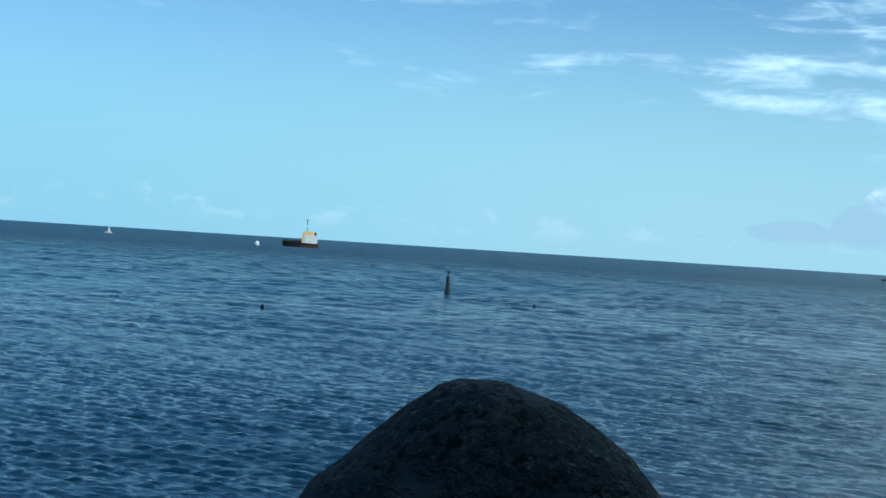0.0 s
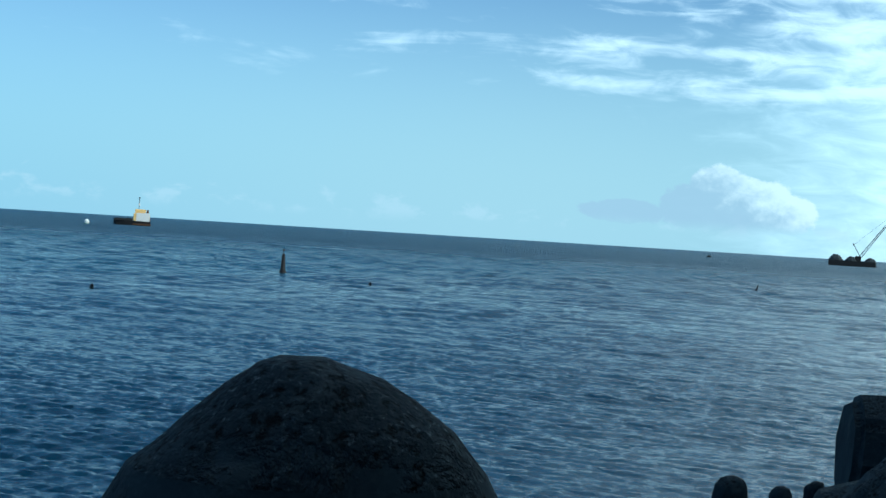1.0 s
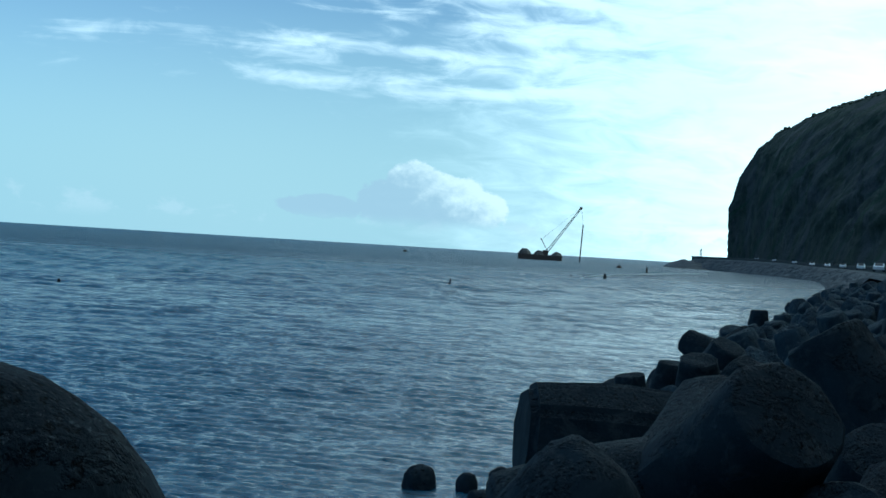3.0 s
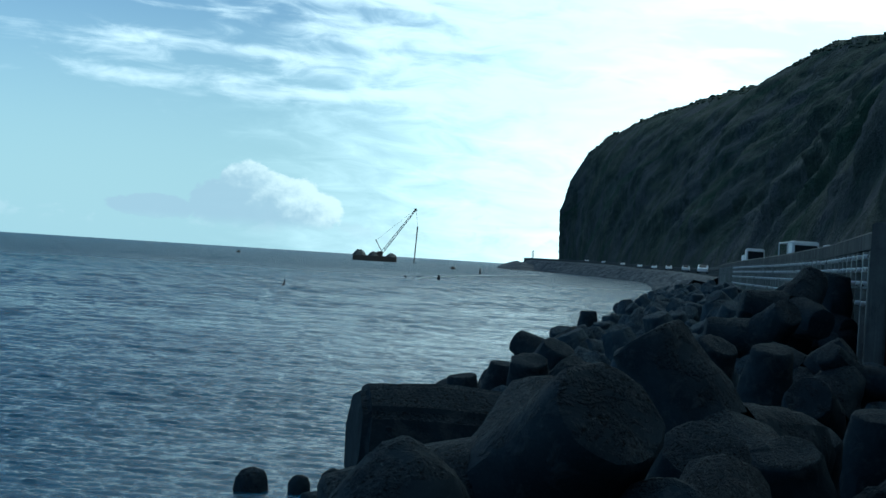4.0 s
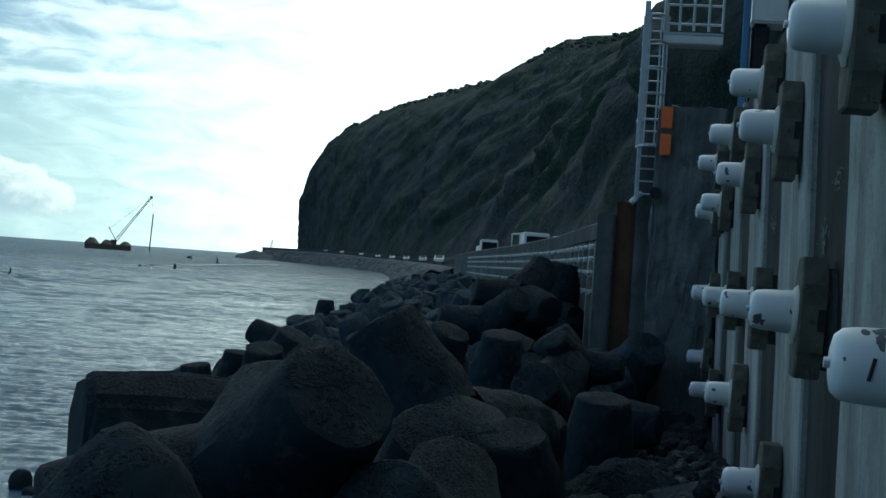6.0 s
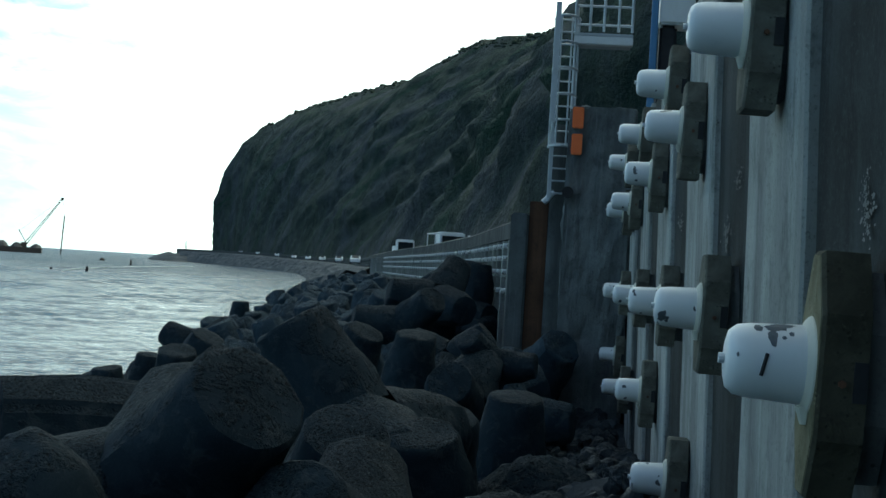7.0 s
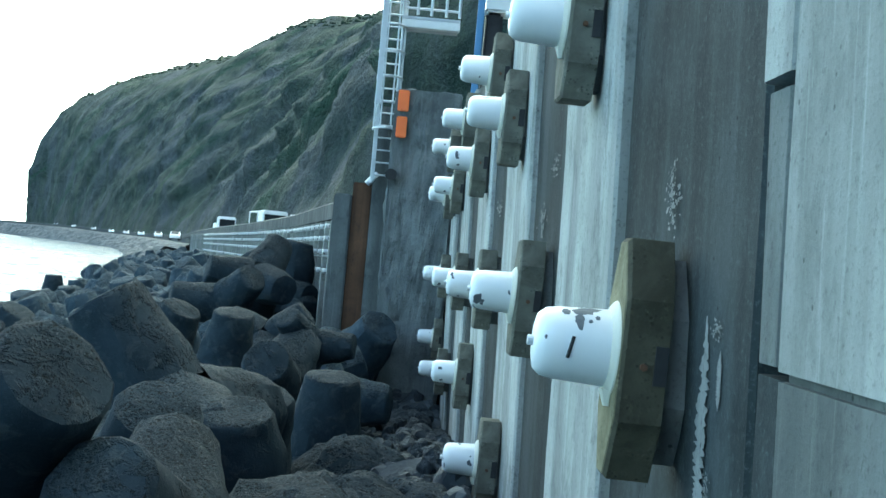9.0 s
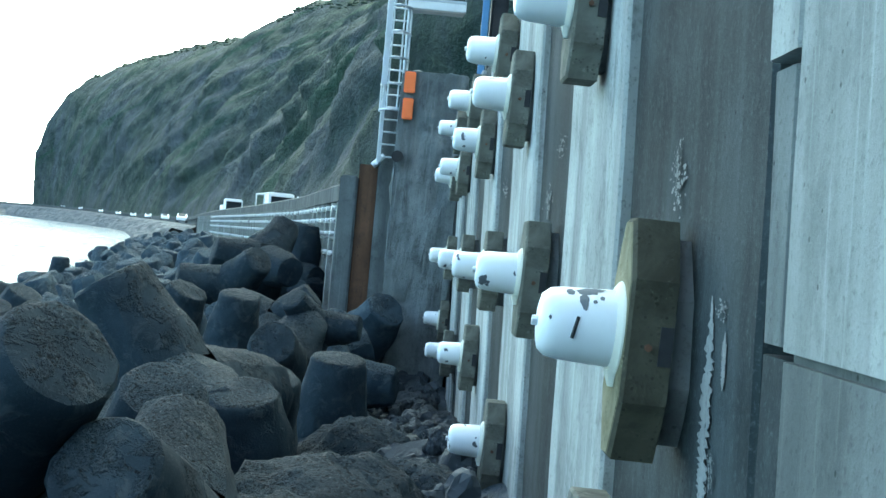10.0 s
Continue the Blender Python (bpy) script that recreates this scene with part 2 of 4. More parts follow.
def sea_water():
    m, n, shader = material("sea_water", 0.12)
    shader.inputs["IOR"].default_value = 1.333
    shader.inputs["Specular IOR Level"].default_value = 0.5
    at = position(n)
    xyz = n.add("ShaderNodeSeparateXYZ")
    n.put(xyz.inputs[0], at)
    x, y, _ = xyz.outputs
    # across and along the wind, which blows onto the shore
    across = n.math("SUBTRACT", n.math("MULTIPLY", x, 0.93), n.math("MULTIPLY", y, 0.36))
    along = n.math("ADD", n.math("MULTIPLY", x, 0.36), n.math("MULTIPLY", y, 0.93))
    broad = n.noise(n.vec(n.math("MULTIPLY", across, 0.5), along), 0.03, 4.0, 0.6, 0.6)
    n.put(shader.inputs["Base Color"], n.mix(n.ramp(broad, 0.35, 0.65), (0.008, 0.054, 0.100, 1), (0.016, 0.074, 0.128, 1)))
    small = n.noise(n.vec(n.math("MULTIPLY", across, 0.7), n.math("MULTIPLY", along, 1.7)), 2.8, 5.0, 0.62, 0.3)
    mid = n.noise(n.vec(n.math("MULTIPLY", across, 0.6), n.math("MULTIPLY", along, 1.8)), 0.6, 4.0, 0.6, 0.4)
    far = n.add("ShaderNodeVectorMath")
    far.operation = "LENGTH"
    n.put(far.inputs[0], at)
    # the water lies calmer in the lee of the wall than further out
    ruffle = n.math("MINIMUM", n.math("ADD", n.math("MULTIPLY", n.math("POWER", far.outputs["Value"], 2.0), 0.00002), 0.16), 3.0)
    waves = n.math("ADD", n.math("MULTIPLY", mid, 0.7), n.math("MULTIPLY", small, 1.3))
    chop = n.noise(n.vec(n.math("MULTIPLY", across, 0.6), along), 0.09, 4.0, 0.62, 0.4)
    chop = n.math("MULTIPLY", chop, n.ramp(far.outputs["Value"], 60.0, 420.0, 0.0, 11.0))
    bump(n, shader, n.math("ADD", n.math("MULTIPLY", waves, ruffle), chop), 1.0, 0.34)
    # waves too small to show make the far water dull
    n.put(shader.inputs["Roughness"], n.math("ADD", n.ramp(broad, 0.35, 0.7, 0.05, 0.12), n.ramp(far.outputs["Value"], 40.0, 520.0, 0.0, 0.33)))
    return m


def hillside():
    """Scrub, dry grass and bare rock on a steep slope, with distance haze in the rock's colour."""
    m, n, shader = material("hillside", 0.95, spec=0.2)
    at = position(n)
    rock = n.ramp(n.noise(n.stretch(at, 1.0, 1.0, 0.5), 0.035, 6.0, 0.65, 0.6), 0.42, 0.62)
    leaf = n.noise(at, 0.16, 6.0, 0.7, 0.3)
    tuft = n.noise(at, 0.9, 4.0, 0.7)
    clump = n.noise(at, 0.07, 6.0, 0.72, 0.5)
    green = n.mix(n.ramp(leaf, 0.35, 0.65), (0.020, 0.036, 0.028, 1), (0.050, 0.064, 0.046, 1))
    # The rock's blue-grey cast is distance haze mixed into its colour.
    tone = n.mix(rock, green, n.mix(n.ramp(tuft, 0.3, 0.7), (0.036, 0.045, 0.052, 1), (0.070, 0.078, 0.082, 1)))
    tone = n.mix(n.math("MULTIPLY", n.ramp(clump, 0.50, 0.60), 0.75), tone, (0.017, 0.030, 0.026, 1))
    tone = n.mix(n.math("MULTIPLY", n.ramp(clump, 0.44, 0.34), 0.6), tone, (0.078, 0.082, 0.070, 1))
    # gullies and spurs run aslant down the hill, greener in the hollows
    xyz = n.add("ShaderNodeSeparateXYZ")
    n.put(xyz.inputs[0], at)
    along = n.math("ADD", n.math("MULTIPLY", xyz.outputs[0], 0.7226), n.math("MULTIPLY", xyz.outputs[1], 0.6913))
    fall = n.math("ADD", along, n.math("MULTIPLY", xyz.outputs[2], 1.9))
    spur = n.noise(n.vec(n.math("MULTIPLY", fall, 0.045), n.math("MULTIPLY", along, 0.008), 2.0), 1.0, 5.0, 0.6, 0.5)
    tone = n.mix(n.math("MULTIPLY", n.ramp(spur, 0.52, 0.66), 0.7), tone, (0.020, 0.050, 0.030, 1))
    tone = n.mix(n.math("MULTIPLY", n.ramp(spur, 0.46, 0.36), 0.55), tone, (0.070, 0.076, 0.072, 1))
    tone = n.mix(n.ramp(tuft, 0.5, 0.75), tone, n.mix(0.5, tone, (0.022, 0.031, 0.024, 1)))
    n.put(shader.inputs["Base Color"], tone)
    bump(n, shader, n.math("ADD", leaf, n.math("MULTIPLY", tuft, 0.4)), 0.8, 3.0)
    return m


def chipped_paint(name, whole):
    """White coating of the anchor caps, chipped to the dark core in a few spots."""
    m, n, shader = material(name, 0.38)
    at = local(n)
    spin = n.add("ShaderNodeObjectInfo").outputs["Random"]
    shifted = n.add("ShaderNodeVectorMath")
    n.put(shifted.inputs[0], at)
    n.put(shifted.inputs[1], n.vec(n.math("MULTIPLY", spin, 7.0), n.math("MULTIPLY", spin, 3.0), 0.0))
    chips = n.ramp(n.noise(shifted.outputs[0], 7.0, 2.0, 0.4, 0.3), whole, whole + 0.015)
    dirt = n.ramp(n.noise(at, 4.0, 5.0, 0.6), 0.4, 0.8)
    tone = n.mix(n.math("MULTIPLY", dirt, 0.25), (0.80, 0.81, 0.80, 1), (0.5, 0.5, 0.44, 1))
    n.put(shader.inputs["Base Color"], n.mix(chips, tone, (0.09, 0.10, 0.11, 1)))
    bump(n, shader, chips, -0.3, 0.003)
    return m


# The second copy is the same concrete at nearly twice the tone.
TETRA, TETRA_PALE = crusted_concrete("sea_worn_concrete", 1.15), crusted_concrete("pale_sea_worn_concrete", 2.1)
RUBBLE = rough_stone("wet_rubble", (0.016, 0.022, 0.027, 1), (0.065, 0.078, 0.088, 1), 0.65, 12.0, 0.8, 1.0, 0.2)
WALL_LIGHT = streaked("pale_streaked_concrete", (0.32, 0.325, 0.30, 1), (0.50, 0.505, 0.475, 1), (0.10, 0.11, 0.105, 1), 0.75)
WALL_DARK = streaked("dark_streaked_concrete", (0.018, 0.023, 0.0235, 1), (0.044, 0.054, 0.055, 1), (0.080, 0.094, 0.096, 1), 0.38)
WALL_BLOCK = streaked("panel_concrete", (0.28, 0.29, 0.27, 1), (0.43, 0.44, 0.415, 1), (0.13, 0.14, 0.13, 1), 0.65)
PIER = streaked("pier_concrete", (0.125, 0.137, 0.135, 1), (0.24, 0.255, 0.25, 1), (0.06, 0.066, 0.066, 1), 0.75)
PIER_ROUGH = streaked("rough_pier_concrete", (0.13, 0.146, 0.148, 1), (0.27, 0.29, 0.285, 1), (0.065, 0.073, 0.073, 1), 0.8, 0.6)
SEA_WALL = streaked("distant_wall_concrete", (0.06, 0.066, 0.066, 1), (0.115, 0.122, 0.12, 1), (0.04, 0.044, 0.044, 1), 0.7)
COLLAR = plain("cream_sealant", (0.62, 0.60, 0.50), 0.6)
PAINT_LOSS = plain("bare_cap_core", (0.13, 0.145, 0.155), 0.7)
LIME = streaked("lime_mortar", (0.16, 0.165, 0.155, 1), (0.27, 0.275, 0.26, 1), (0.08, 0.08, 0.075, 1), 0.6)
WALL_LOW = streaked("stained_panel_concrete", (0.11, 0.122, 0.117, 1), (0.19, 0.205, 0.195, 1), (0.06, 0.066, 0.063, 1), 0.6)
# Near-white colour that stands in for the reflection on smooth water.
SHEEN_TONE = plain("foam", (0.75, 0.8, 0.8), 0.8)
RUST = streaked("rusted_sheet", (0.10, 0.055, 0.035, 1), (0.19, 0.10, 0.06, 1), (0.05, 0.04, 0.035, 1), 0.7)
PLATE = rough_stone("plate_concrete", (0.085, 0.083, 0.066, 1), (0.18, 0.175, 0.145, 1), 0.9, 30.0, 4.0, 0.15, 0.1)
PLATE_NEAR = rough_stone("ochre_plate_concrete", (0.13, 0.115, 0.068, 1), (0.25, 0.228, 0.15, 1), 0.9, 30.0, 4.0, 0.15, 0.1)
# This darker copy puts the shade on the plate's side faces into colour.
PLATE_SHADED = rough_stone("shaded_plate_rim", (0.042, 0.039, 0.026, 1), (0.10, 0.092, 0.064, 1), 0.85, 30.0, 4.0, 0.2, 0.15)
CAP, CAP_CHIPPED = chipped_paint("white_cap_paint", 0.67), chipped_paint("chipped_cap_paint", 0.80)
GALV = plain("galvanised_steel", (0.55, 0.58, 0.60), 0.45, 0.3)
WHITE = plain("white_paint", (0.78, 0.79, 0.78), 0.45)
BLUE = plain("blue_paint", (0.10, 0.25, 0.45), 0.5)
ORANGE = plain("orange_plastic", (0.95, 0.20, 0.05), 0.5, 0.0, 0.1)
BLACK = plain("black_rubber", (0.02, 0.02, 0.022), 0.7)
HULL = plain("dark_hull_paint", (0.012, 0.013, 0.015), 0.7)
OCHRE = plain("ochre_deckhouse_paint", (0.85, 0.58, 0.22), 0.6)
GLASS = plain("dark_window_glass", (0.02, 0.025, 0.03), 0.08, 0.0, 0.0)
ASPHALT = rough_stone("asphalt", (0.04, 0.04, 0.04, 1), (0.065, 0.065, 0.065, 1), 0.9, 12.0, 0.3, 0.3)
SEA, HILL = sea_water(), hillside()
BUSH = rough_stone("bush_leaves", (0.022, 0.034, 0.027, 1), (0.046, 0.060, 0.044, 1), 0.95, 2.0, 0.05, 0.8, 0.1)
GREEN = plain("green_buoy_paint", (0.05, 0.22, 0.12), 0.5)

# ---- helpers of the scene ----


def smooth(mesh, angle=35):
    for p in mesh.polygons:
        p.use_smooth = True
    mesh.set_sharp_from_angle(angle=radians(angle))


def part(name, bm, mat, parent=None, label="", shade=None):
    """Link a bmesh as one mesh object, under a thing or part if one is given."""
    mesh = bpy.data.meshes.new(name)
    bmesh.ops.recalc_face_normals(bm, faces=bm.faces)
    bm.to_mesh(mesh)
    bm.free()
    mesh.materials.append(mat)
    if shade:
        smooth(mesh, shade)
    ob = new(name, mesh)
    if parent:
        ob.parent = parent
    if label:
        ob["label"] = label
    return ob


def inland(name, bm, mat, parent=None, label="", shade=None):
    """As part(), for a bmesh laid out with y towards the land."""
    bmesh.ops.scale(bm, vec=(1, -1, 1), verts=bm.verts)
    return part(name, bm, mat, parent, label, shade)


def shared(name, mesh, parent, m):
    """One more object on a mesh that alike pieces share."""
    ob = new(name, mesh)
    ob.parent = parent
    ob.matrix_basis = m
    return ob


def thing(name, m, label, category, group="", kind=""):
    ob = new(name)
    ob.empty_display_size = 0.2
    ob.matrix_basis = m
    return tagged(ob, label, category, group, kind)


def box(x0, x1, y0, y1, z0, z1, bevel=0.0, bm=None, m=None):
    bm = bm or bmesh.new()
    made = bmesh.ops.create_cube(bm, size=1.0, matrix=Matrix.Translation(((x0 + x1) / 2, (y0 + y1) / 2, (z0 + z1) / 2)) @ Matrix.Diagonal((x1 - x0, y1 - y0, z1 - z0, 1)))
    verts = made["verts"]
    if m:
        bmesh.ops.transform(bm, matrix=m, verts=verts)
    if bevel:
        edges = {e for v in verts for e in v.link_edges}
        bmesh.ops.bevel(bm, geom=list(edges), offset=bevel, segments=2, affect="EDGES")
    return bm


def rod(a, b, r, bm=None, sides=8, r2=None):
    """A round bar from a to b."""
    bm = bm or bmesh.new()
    a, b = Vector(a), Vector(b)
    m = Matrix.Translation((a + b) / 2) @ (b - a).to_track_quat("Z", "Y").to_matrix().to_4x4()
    bmesh.ops.create_cone(bm, cap_ends=True, segments=sides, radius1=r, radius2=r if r2 is None else r2, depth=(b - a).length, matrix=m)
    return bm


def loft(rings, bm=None, close=True):
    """Skin rings of equal count; close with end faces."""
    bm = bm or bmesh.new()
    rows = [[bm.verts.new(p) for p in ring] for ring in rings]
    for r0, r1 in zip(rows, rows[1:]):
        for i in range(len(r0)):
            j = (i + 1) % len(r0)
            bm.faces.new((r0[i], r0[j], r1[j], r1[i]))
    if close:
        bm.faces.new(rows[0][::-1])
        bm.faces.new(rows[-1])
    return bm


def roughen(bm, size, amount, seed=0.0):
    for v in bm.verts:
        v.co += v.normal * (noise.fractal(v.co * size + Vector((seed, seed * 2, 0)), 1.0, 2.0, 4) * amount)


# The sea wall's own frame: s along it, n towards the sea, z up.
WALL_AZ = radians(46.27)
ALONG = Vector((math.sin(WALL_AZ), math.cos(WALL_AZ), 0))
SEAWARD = Vector((-math.cos(WALL_AZ), math.sin(WALL_AZ), 0))
FOOT = Vector((0.23, -0.158, 0))
LEAN = math.tan(radians(1.5))


def at_wall(s, n, z):
    return FOOT + ALONG * s + SEAWARD * n + Vector((0, 0, z))


# local x runs along the wall, local y towards the sea, local z up
WALL_FRAME = Matrix.Translation(FOOT) @ Matrix(((ALONG.x, SEAWARD.x, 0), (ALONG.y, SEAWARD.y, 0), (0, 0, 1))).to_4x4()
DEPTH = 1.215


def polar(az, dist, z=0.0):
    return Vector((math.sin(radians(az)) * dist, math.cos(radians(az)) * dist, z))


# ---- sea ----


def wave_height(x, y, r):
    """Short wind ripples over a low swell; what the mesh is too coarse for fades out."""
    h = np.zeros_like(x)
    rng = np.random.RandomState(4)
    gust = 0.75 + 0.25 * np.sin(x * 0.21 + 1.3 * np.sin(y * 0.13)) * np.sin(y * 0.17 + np.sin(x * 0.09))
    for k in range(36):
        length = 0.17 * 1.11 ** k
        a = radians(205 + rng.normal(0, 30))
        fade = np.clip(length * 95 / np.maximum(r, 1), 0, 1) ** 2
        steep = 0.021 * length if length < 0.75 else 0.0052 * length ** 0.35 + 0.0080 * length * np.clip((r - 45) / 110, 0, 1)
        h += steep * fade * gust * np.sin((x * math.sin(a) + y * math.cos(a)) * 2 * math.pi / length + rng.uniform(0, 6.28))
    return h


def build_sea():
    fine = np.concatenate([np.arange(-24, 34, 0.07), np.arange(34, 50, 0.2)])
    coarse = np.arange(50, 336, 4.0)
    angles = np.radians(np.concatenate([fine, coarse]))
    radii = np.concatenate([[2.0, 9.0, 14.0], 18 * 5 ** np.linspace(0, 1, 600), 91 * (500 / 91) ** np.linspace(0, 1, 520), [530, 580, 640, 720, 950, 1300, 1900, 2900, 4800]])
    rr, aa = np.meshgrid(radii, angles, indexing="ij")
    x, y = rr * np.sin(aa), rr * np.cos(aa)
    z = wave_height(x, y, rr) * (rr > 10) * (rr < 1000)
    na, nr = len(angles), len(radii)
    idx = np.arange(na * nr).reshape(nr, na)
    nxt = np.roll(idx, -1, axis=1)
    quads = np.stack([idx[:-1], nxt[:-1], nxt[1:], idx[1:]], -1).reshape(-1, 4)
    mesh = bpy.data.meshes.new("water")
    mesh.from_pydata(np.stack([x, y, z], -1).reshape(-1, 3).tolist(), [], quads[:, ::-1].tolist())
    mesh.materials.append(SEA)
    for p in mesh.polygons:
        p.use_smooth = True
    tagged(new("water", mesh), "rippled dark blue sea reaching the horizon", "sea", kind="structure")


build_sea()

# ---- hillside and coast road ----
# along, inland foot of the slope, ridge offset, ridge height, how cliff-like
# Unseen first and last three stations are added to block sky and sun.
SLOPE = [(-300, 160, 70, 110, 0.3), (-200, 55, -20, 110, 0.3), (-100, -10, -80, 108, 0.2), (0, -22, -85, 108, 0.2), (100, -9, -75, 110, 0.2), (250, 22, -55, 111, 0.15),
         (400, 50, -25, 104, 0.1), (500, 74, -1, 102, 0.1), (560, 94, 16, 104.5, 0.15), (612, 116, 44, 109.5, 0.25), (657, 132, 66, 108, 0.4),
         (672, 138, 73, 103.5, 0.45), (695, 148, 82, 103, 0.5), (770, 182, 126, 104, 0.7), (852, 214, 174, 102, 0.9), (885, 231, 207, 93, 0.9), (900, 241, 228, 80, 0.8), (906, 245, 235, 55, 0.7), (940, 205, 180, 85, 1.0), (1010, 160, 125, 145, 1.0), (1150, 80, 40, 155, 0.6)]


def slope_at(s):
    cols = list(zip(*SLOPE))
    return [float(np.interp(s, cols[0], c)) for c in cols[1:]]


def scrub(ground, width):
    """Low bushes over the slope, thickest along the ridge."""
    rng = random.Random(8)
    ball = bmesh.new()
    bmesh.ops.create_icosphere(ball, subdivisions=1, radius=1.0)
    ball.verts.index_update()
    knots, tris = [v.co.copy() for v in ball.verts], [[v.index for v in f.verts] for f in ball.faces]
    ball.free()
    verts, faces = [], []
    columns = len(ground) // width
    for k in range(1500):
        col = rng.randrange(45, columns - 6)
        row = rng.randrange(66, 70)
        p = ground[col * width + row].lerp(ground[(col + 1) * width + row], rng.random())
        r = rng.uniform(0.25, 0.6) + rng.random() ** 6 * 0.9
        start = len(verts)
        for c in knots:
            verts.append(p + Vector((c.x * r * 1.3, c.y * r * 1.3, c.z * r)) * rng.uniform(0.65, 1.25))
        faces.extend([[start + i for i in t] for t in tris])
    mesh = bpy.data.meshes.new("scrub")
    mesh.from_pydata(verts, [], faces)
    mesh.materials.append(BUSH)
    tagged(new("scrub", mesh), "dark green bushes along the ridge of the hillside", "bushes", kind="stuff")


def build_hill():
    stations = np.concatenate([np.arange(-300, 150, 10.0), np.arange(150, 906, 4.0), [906.0, 915.0, 925.0, 940.0, 970.0, 1010.0, 1080.0, 1150.0]])
    ups = np.linspace(0, 1, 70)
    verts, faces = [], []
    for s in stations:
        foot, ridge, top, cliff = slope_at(s)
        for v in ups:
            out = (1 - cliff) * v ** 1.25 + cliff * v ** 5
            p = at_wall(s, foot + (ridge - foot) * out, 5.0 + (top - 5.0) * v)
            edge = min(1.0, v * 4) * min(1.0, (1 - v) * 5 + 0.12)
            slant = Vector((s * 0.011 + v * (0.6 + 1.5 * (1 - cliff)), v * 0.45, 3.0))
            gully = noise.fractal(slant * 2.0, 0.9, 2.1, 5) * 7.0 + noise.fractal(p * 0.05, 0.9, 2.0, 4) * 4.5
            p += (SEAWARD * gully * edge * (1.1 - 0.7 * cliff)) + Vector((0, 0, noise.fractal(p * 0.06, 0.8, 2.0, 3) * 1.8 * v))
            verts.append(p)
        verts.append(at_wall(s + (40 if s > 1080 else 0), ridge - 160, top + 12))
        verts.append(at_wall(s + (40 if s > 1080 else 0), ridge - 700, 5))
    w = len(ups) + 2
    for i in range(len(stations) - 1):
        for j in range(w - 1):
            a = i * w + j
            faces.append((a, a + 1, a + w + 1, a + w))
    mesh = bpy.data.meshes.new("hill")
    mesh.from_pydata(verts, [], faces)
    mesh.materials.append(HILL)
    for p in mesh.polygons:
        p.use_smooth = True
    scrub(verts, w)
    tagged(new("hill", mesh), "steep scrub-covered headland cliff above the coast road", "cliff", kind="structure")


build_hill()

# centre line of the far sea wall's top: along, seaward
COAST = [(33.6, 1.25), (38, 1.9), (50, 3.6), (70, 7.2), (101, 13.4), (140, 20.5), (188, 28.5), (260, 41), (340, 57), (420, 74), (492, 90),
         (580, 116), (680, 155), (780, 197), (880, 250), (915, 272)]


def coast(s):
    a, b = zip(*COAST)
    return float(np.interp(s, a, b))


def crest(s):
    """Height of the far sea wall's top: it climbs towards the headland."""
    return float(np.interp(s, (33, 100, 190, 260, 340, 500, 600, 690, 800, 920), (5.88, 5.75, 5.65, 5.75, 6.0, 6.5, 7.0, 8.0, 8.5, 8.6)))


def sweep(name, stations, profile, mat, parent, label="", shade=None):
    """Sweep a closed profile of (inland offset, height) along the coast line."""
    rings = [[at_wall(s, coast(s) - off, z if z < 0 else z + crest(s) - 6.18) for off, z in profile] for s in stations]
    return part(name, loft(rings), mat, parent, label, shade)


def build_coast():
    stations = [33.6, 38, 44, 50, 60, 70, 85, 101, 120, 140, 165, 188, 225, 260, 300, 340, 420, 492, 580, 680, 780, 880, 912]
    wall = thing("wall_far", Matrix(), "long grey concrete sea wall carrying the coast road", "sea wall", kind="structure")
    sweep("wall_body", stations, [(0, -1), (0, 5.7), (0.8, 5.7), (0.8, -1)], SEA_WALL, wall)
    sweep("parapet", stations, [(-0.25, 5.7), (-0.25, 6.10), (-0.12, 6.18), (0.3, 6.18), (0.4, 5.7)], SEA_WALL, wall, "plain concrete parapet")
    rib = bpy.data.meshes.new("rib")
    bm = box(-0.11, 0.11, -0.1, 0.28, 1.2, 5.36)
    bm.to_mesh(rib)
    bm.free()
    rib.materials.append(WALL_BLOCK)
    knob = bpy.data.meshes.new("cap")
    bm = rod((0, 0, 0), (0, 0.24, 0), 0.065, None, 10)
    bm.to_mesh(knob)
    bm.free()
    knob.materials.append(CAP)
    s = 34.9
    while s < 150:
        ahead = at_wall(s + 0.5, coast(s + 0.5), 0) - at_wall(s, coast(s), 0)
        turn = Matrix.Translation(at_wall(s, coast(s), 0)) @ Matrix.Rotation(math.atan2(ahead.y, ahead.x), 4, "Z")
        shared("rib", rib, wall, turn)
        for z in (4.05, 4.55, 4.9, 5.22):
            if s < 110:
                shared("cap", knob, wall, turn @ Matrix.Translation((0.75, 0.1, z)))
        s += 1.5
    for z, last in ((5.53, 12), (5.2, 12), (4.75, 6), (4.3, 5)):
        sweep("rail", stations[:last], [(-0.26, z - 0.028), (-0.26, z + 0.028), (-0.1, z + 0.028), (-0.1, z - 0.028)], PIER, wall, "pale horizontal concrete rail")
    road = thing("road", Matrix(), "grey asphalt coast road behind the sea wall parapet", "road", kind="structure")
    sweep("carriageway", stations, [(0.8, 4.2), (0.8, 4.75), (24, 4.75), (24, 4.2)], ASPHALT, road)


build_coast()


def build_land():
    """Made ground behind the sea wall, up to the foot of the slope."""
    rings = []
    for s in (-300, -200, -100, -50, -14.2, 0, 20, 34):
        foot = slope_at(s)[0]
        front = -2.62 if s > -14 else -1.4
        rings.append([at_wall(s, front, -1), at_wall(s, front, 6.9), at_wall(s, foot - 8, 6.9), at_wall(s, foot - 8, -1)])
    tagged(part("ground", loft(rings), ASPHALT), "flat made ground behind the sea wall", "ground", kind="structure")


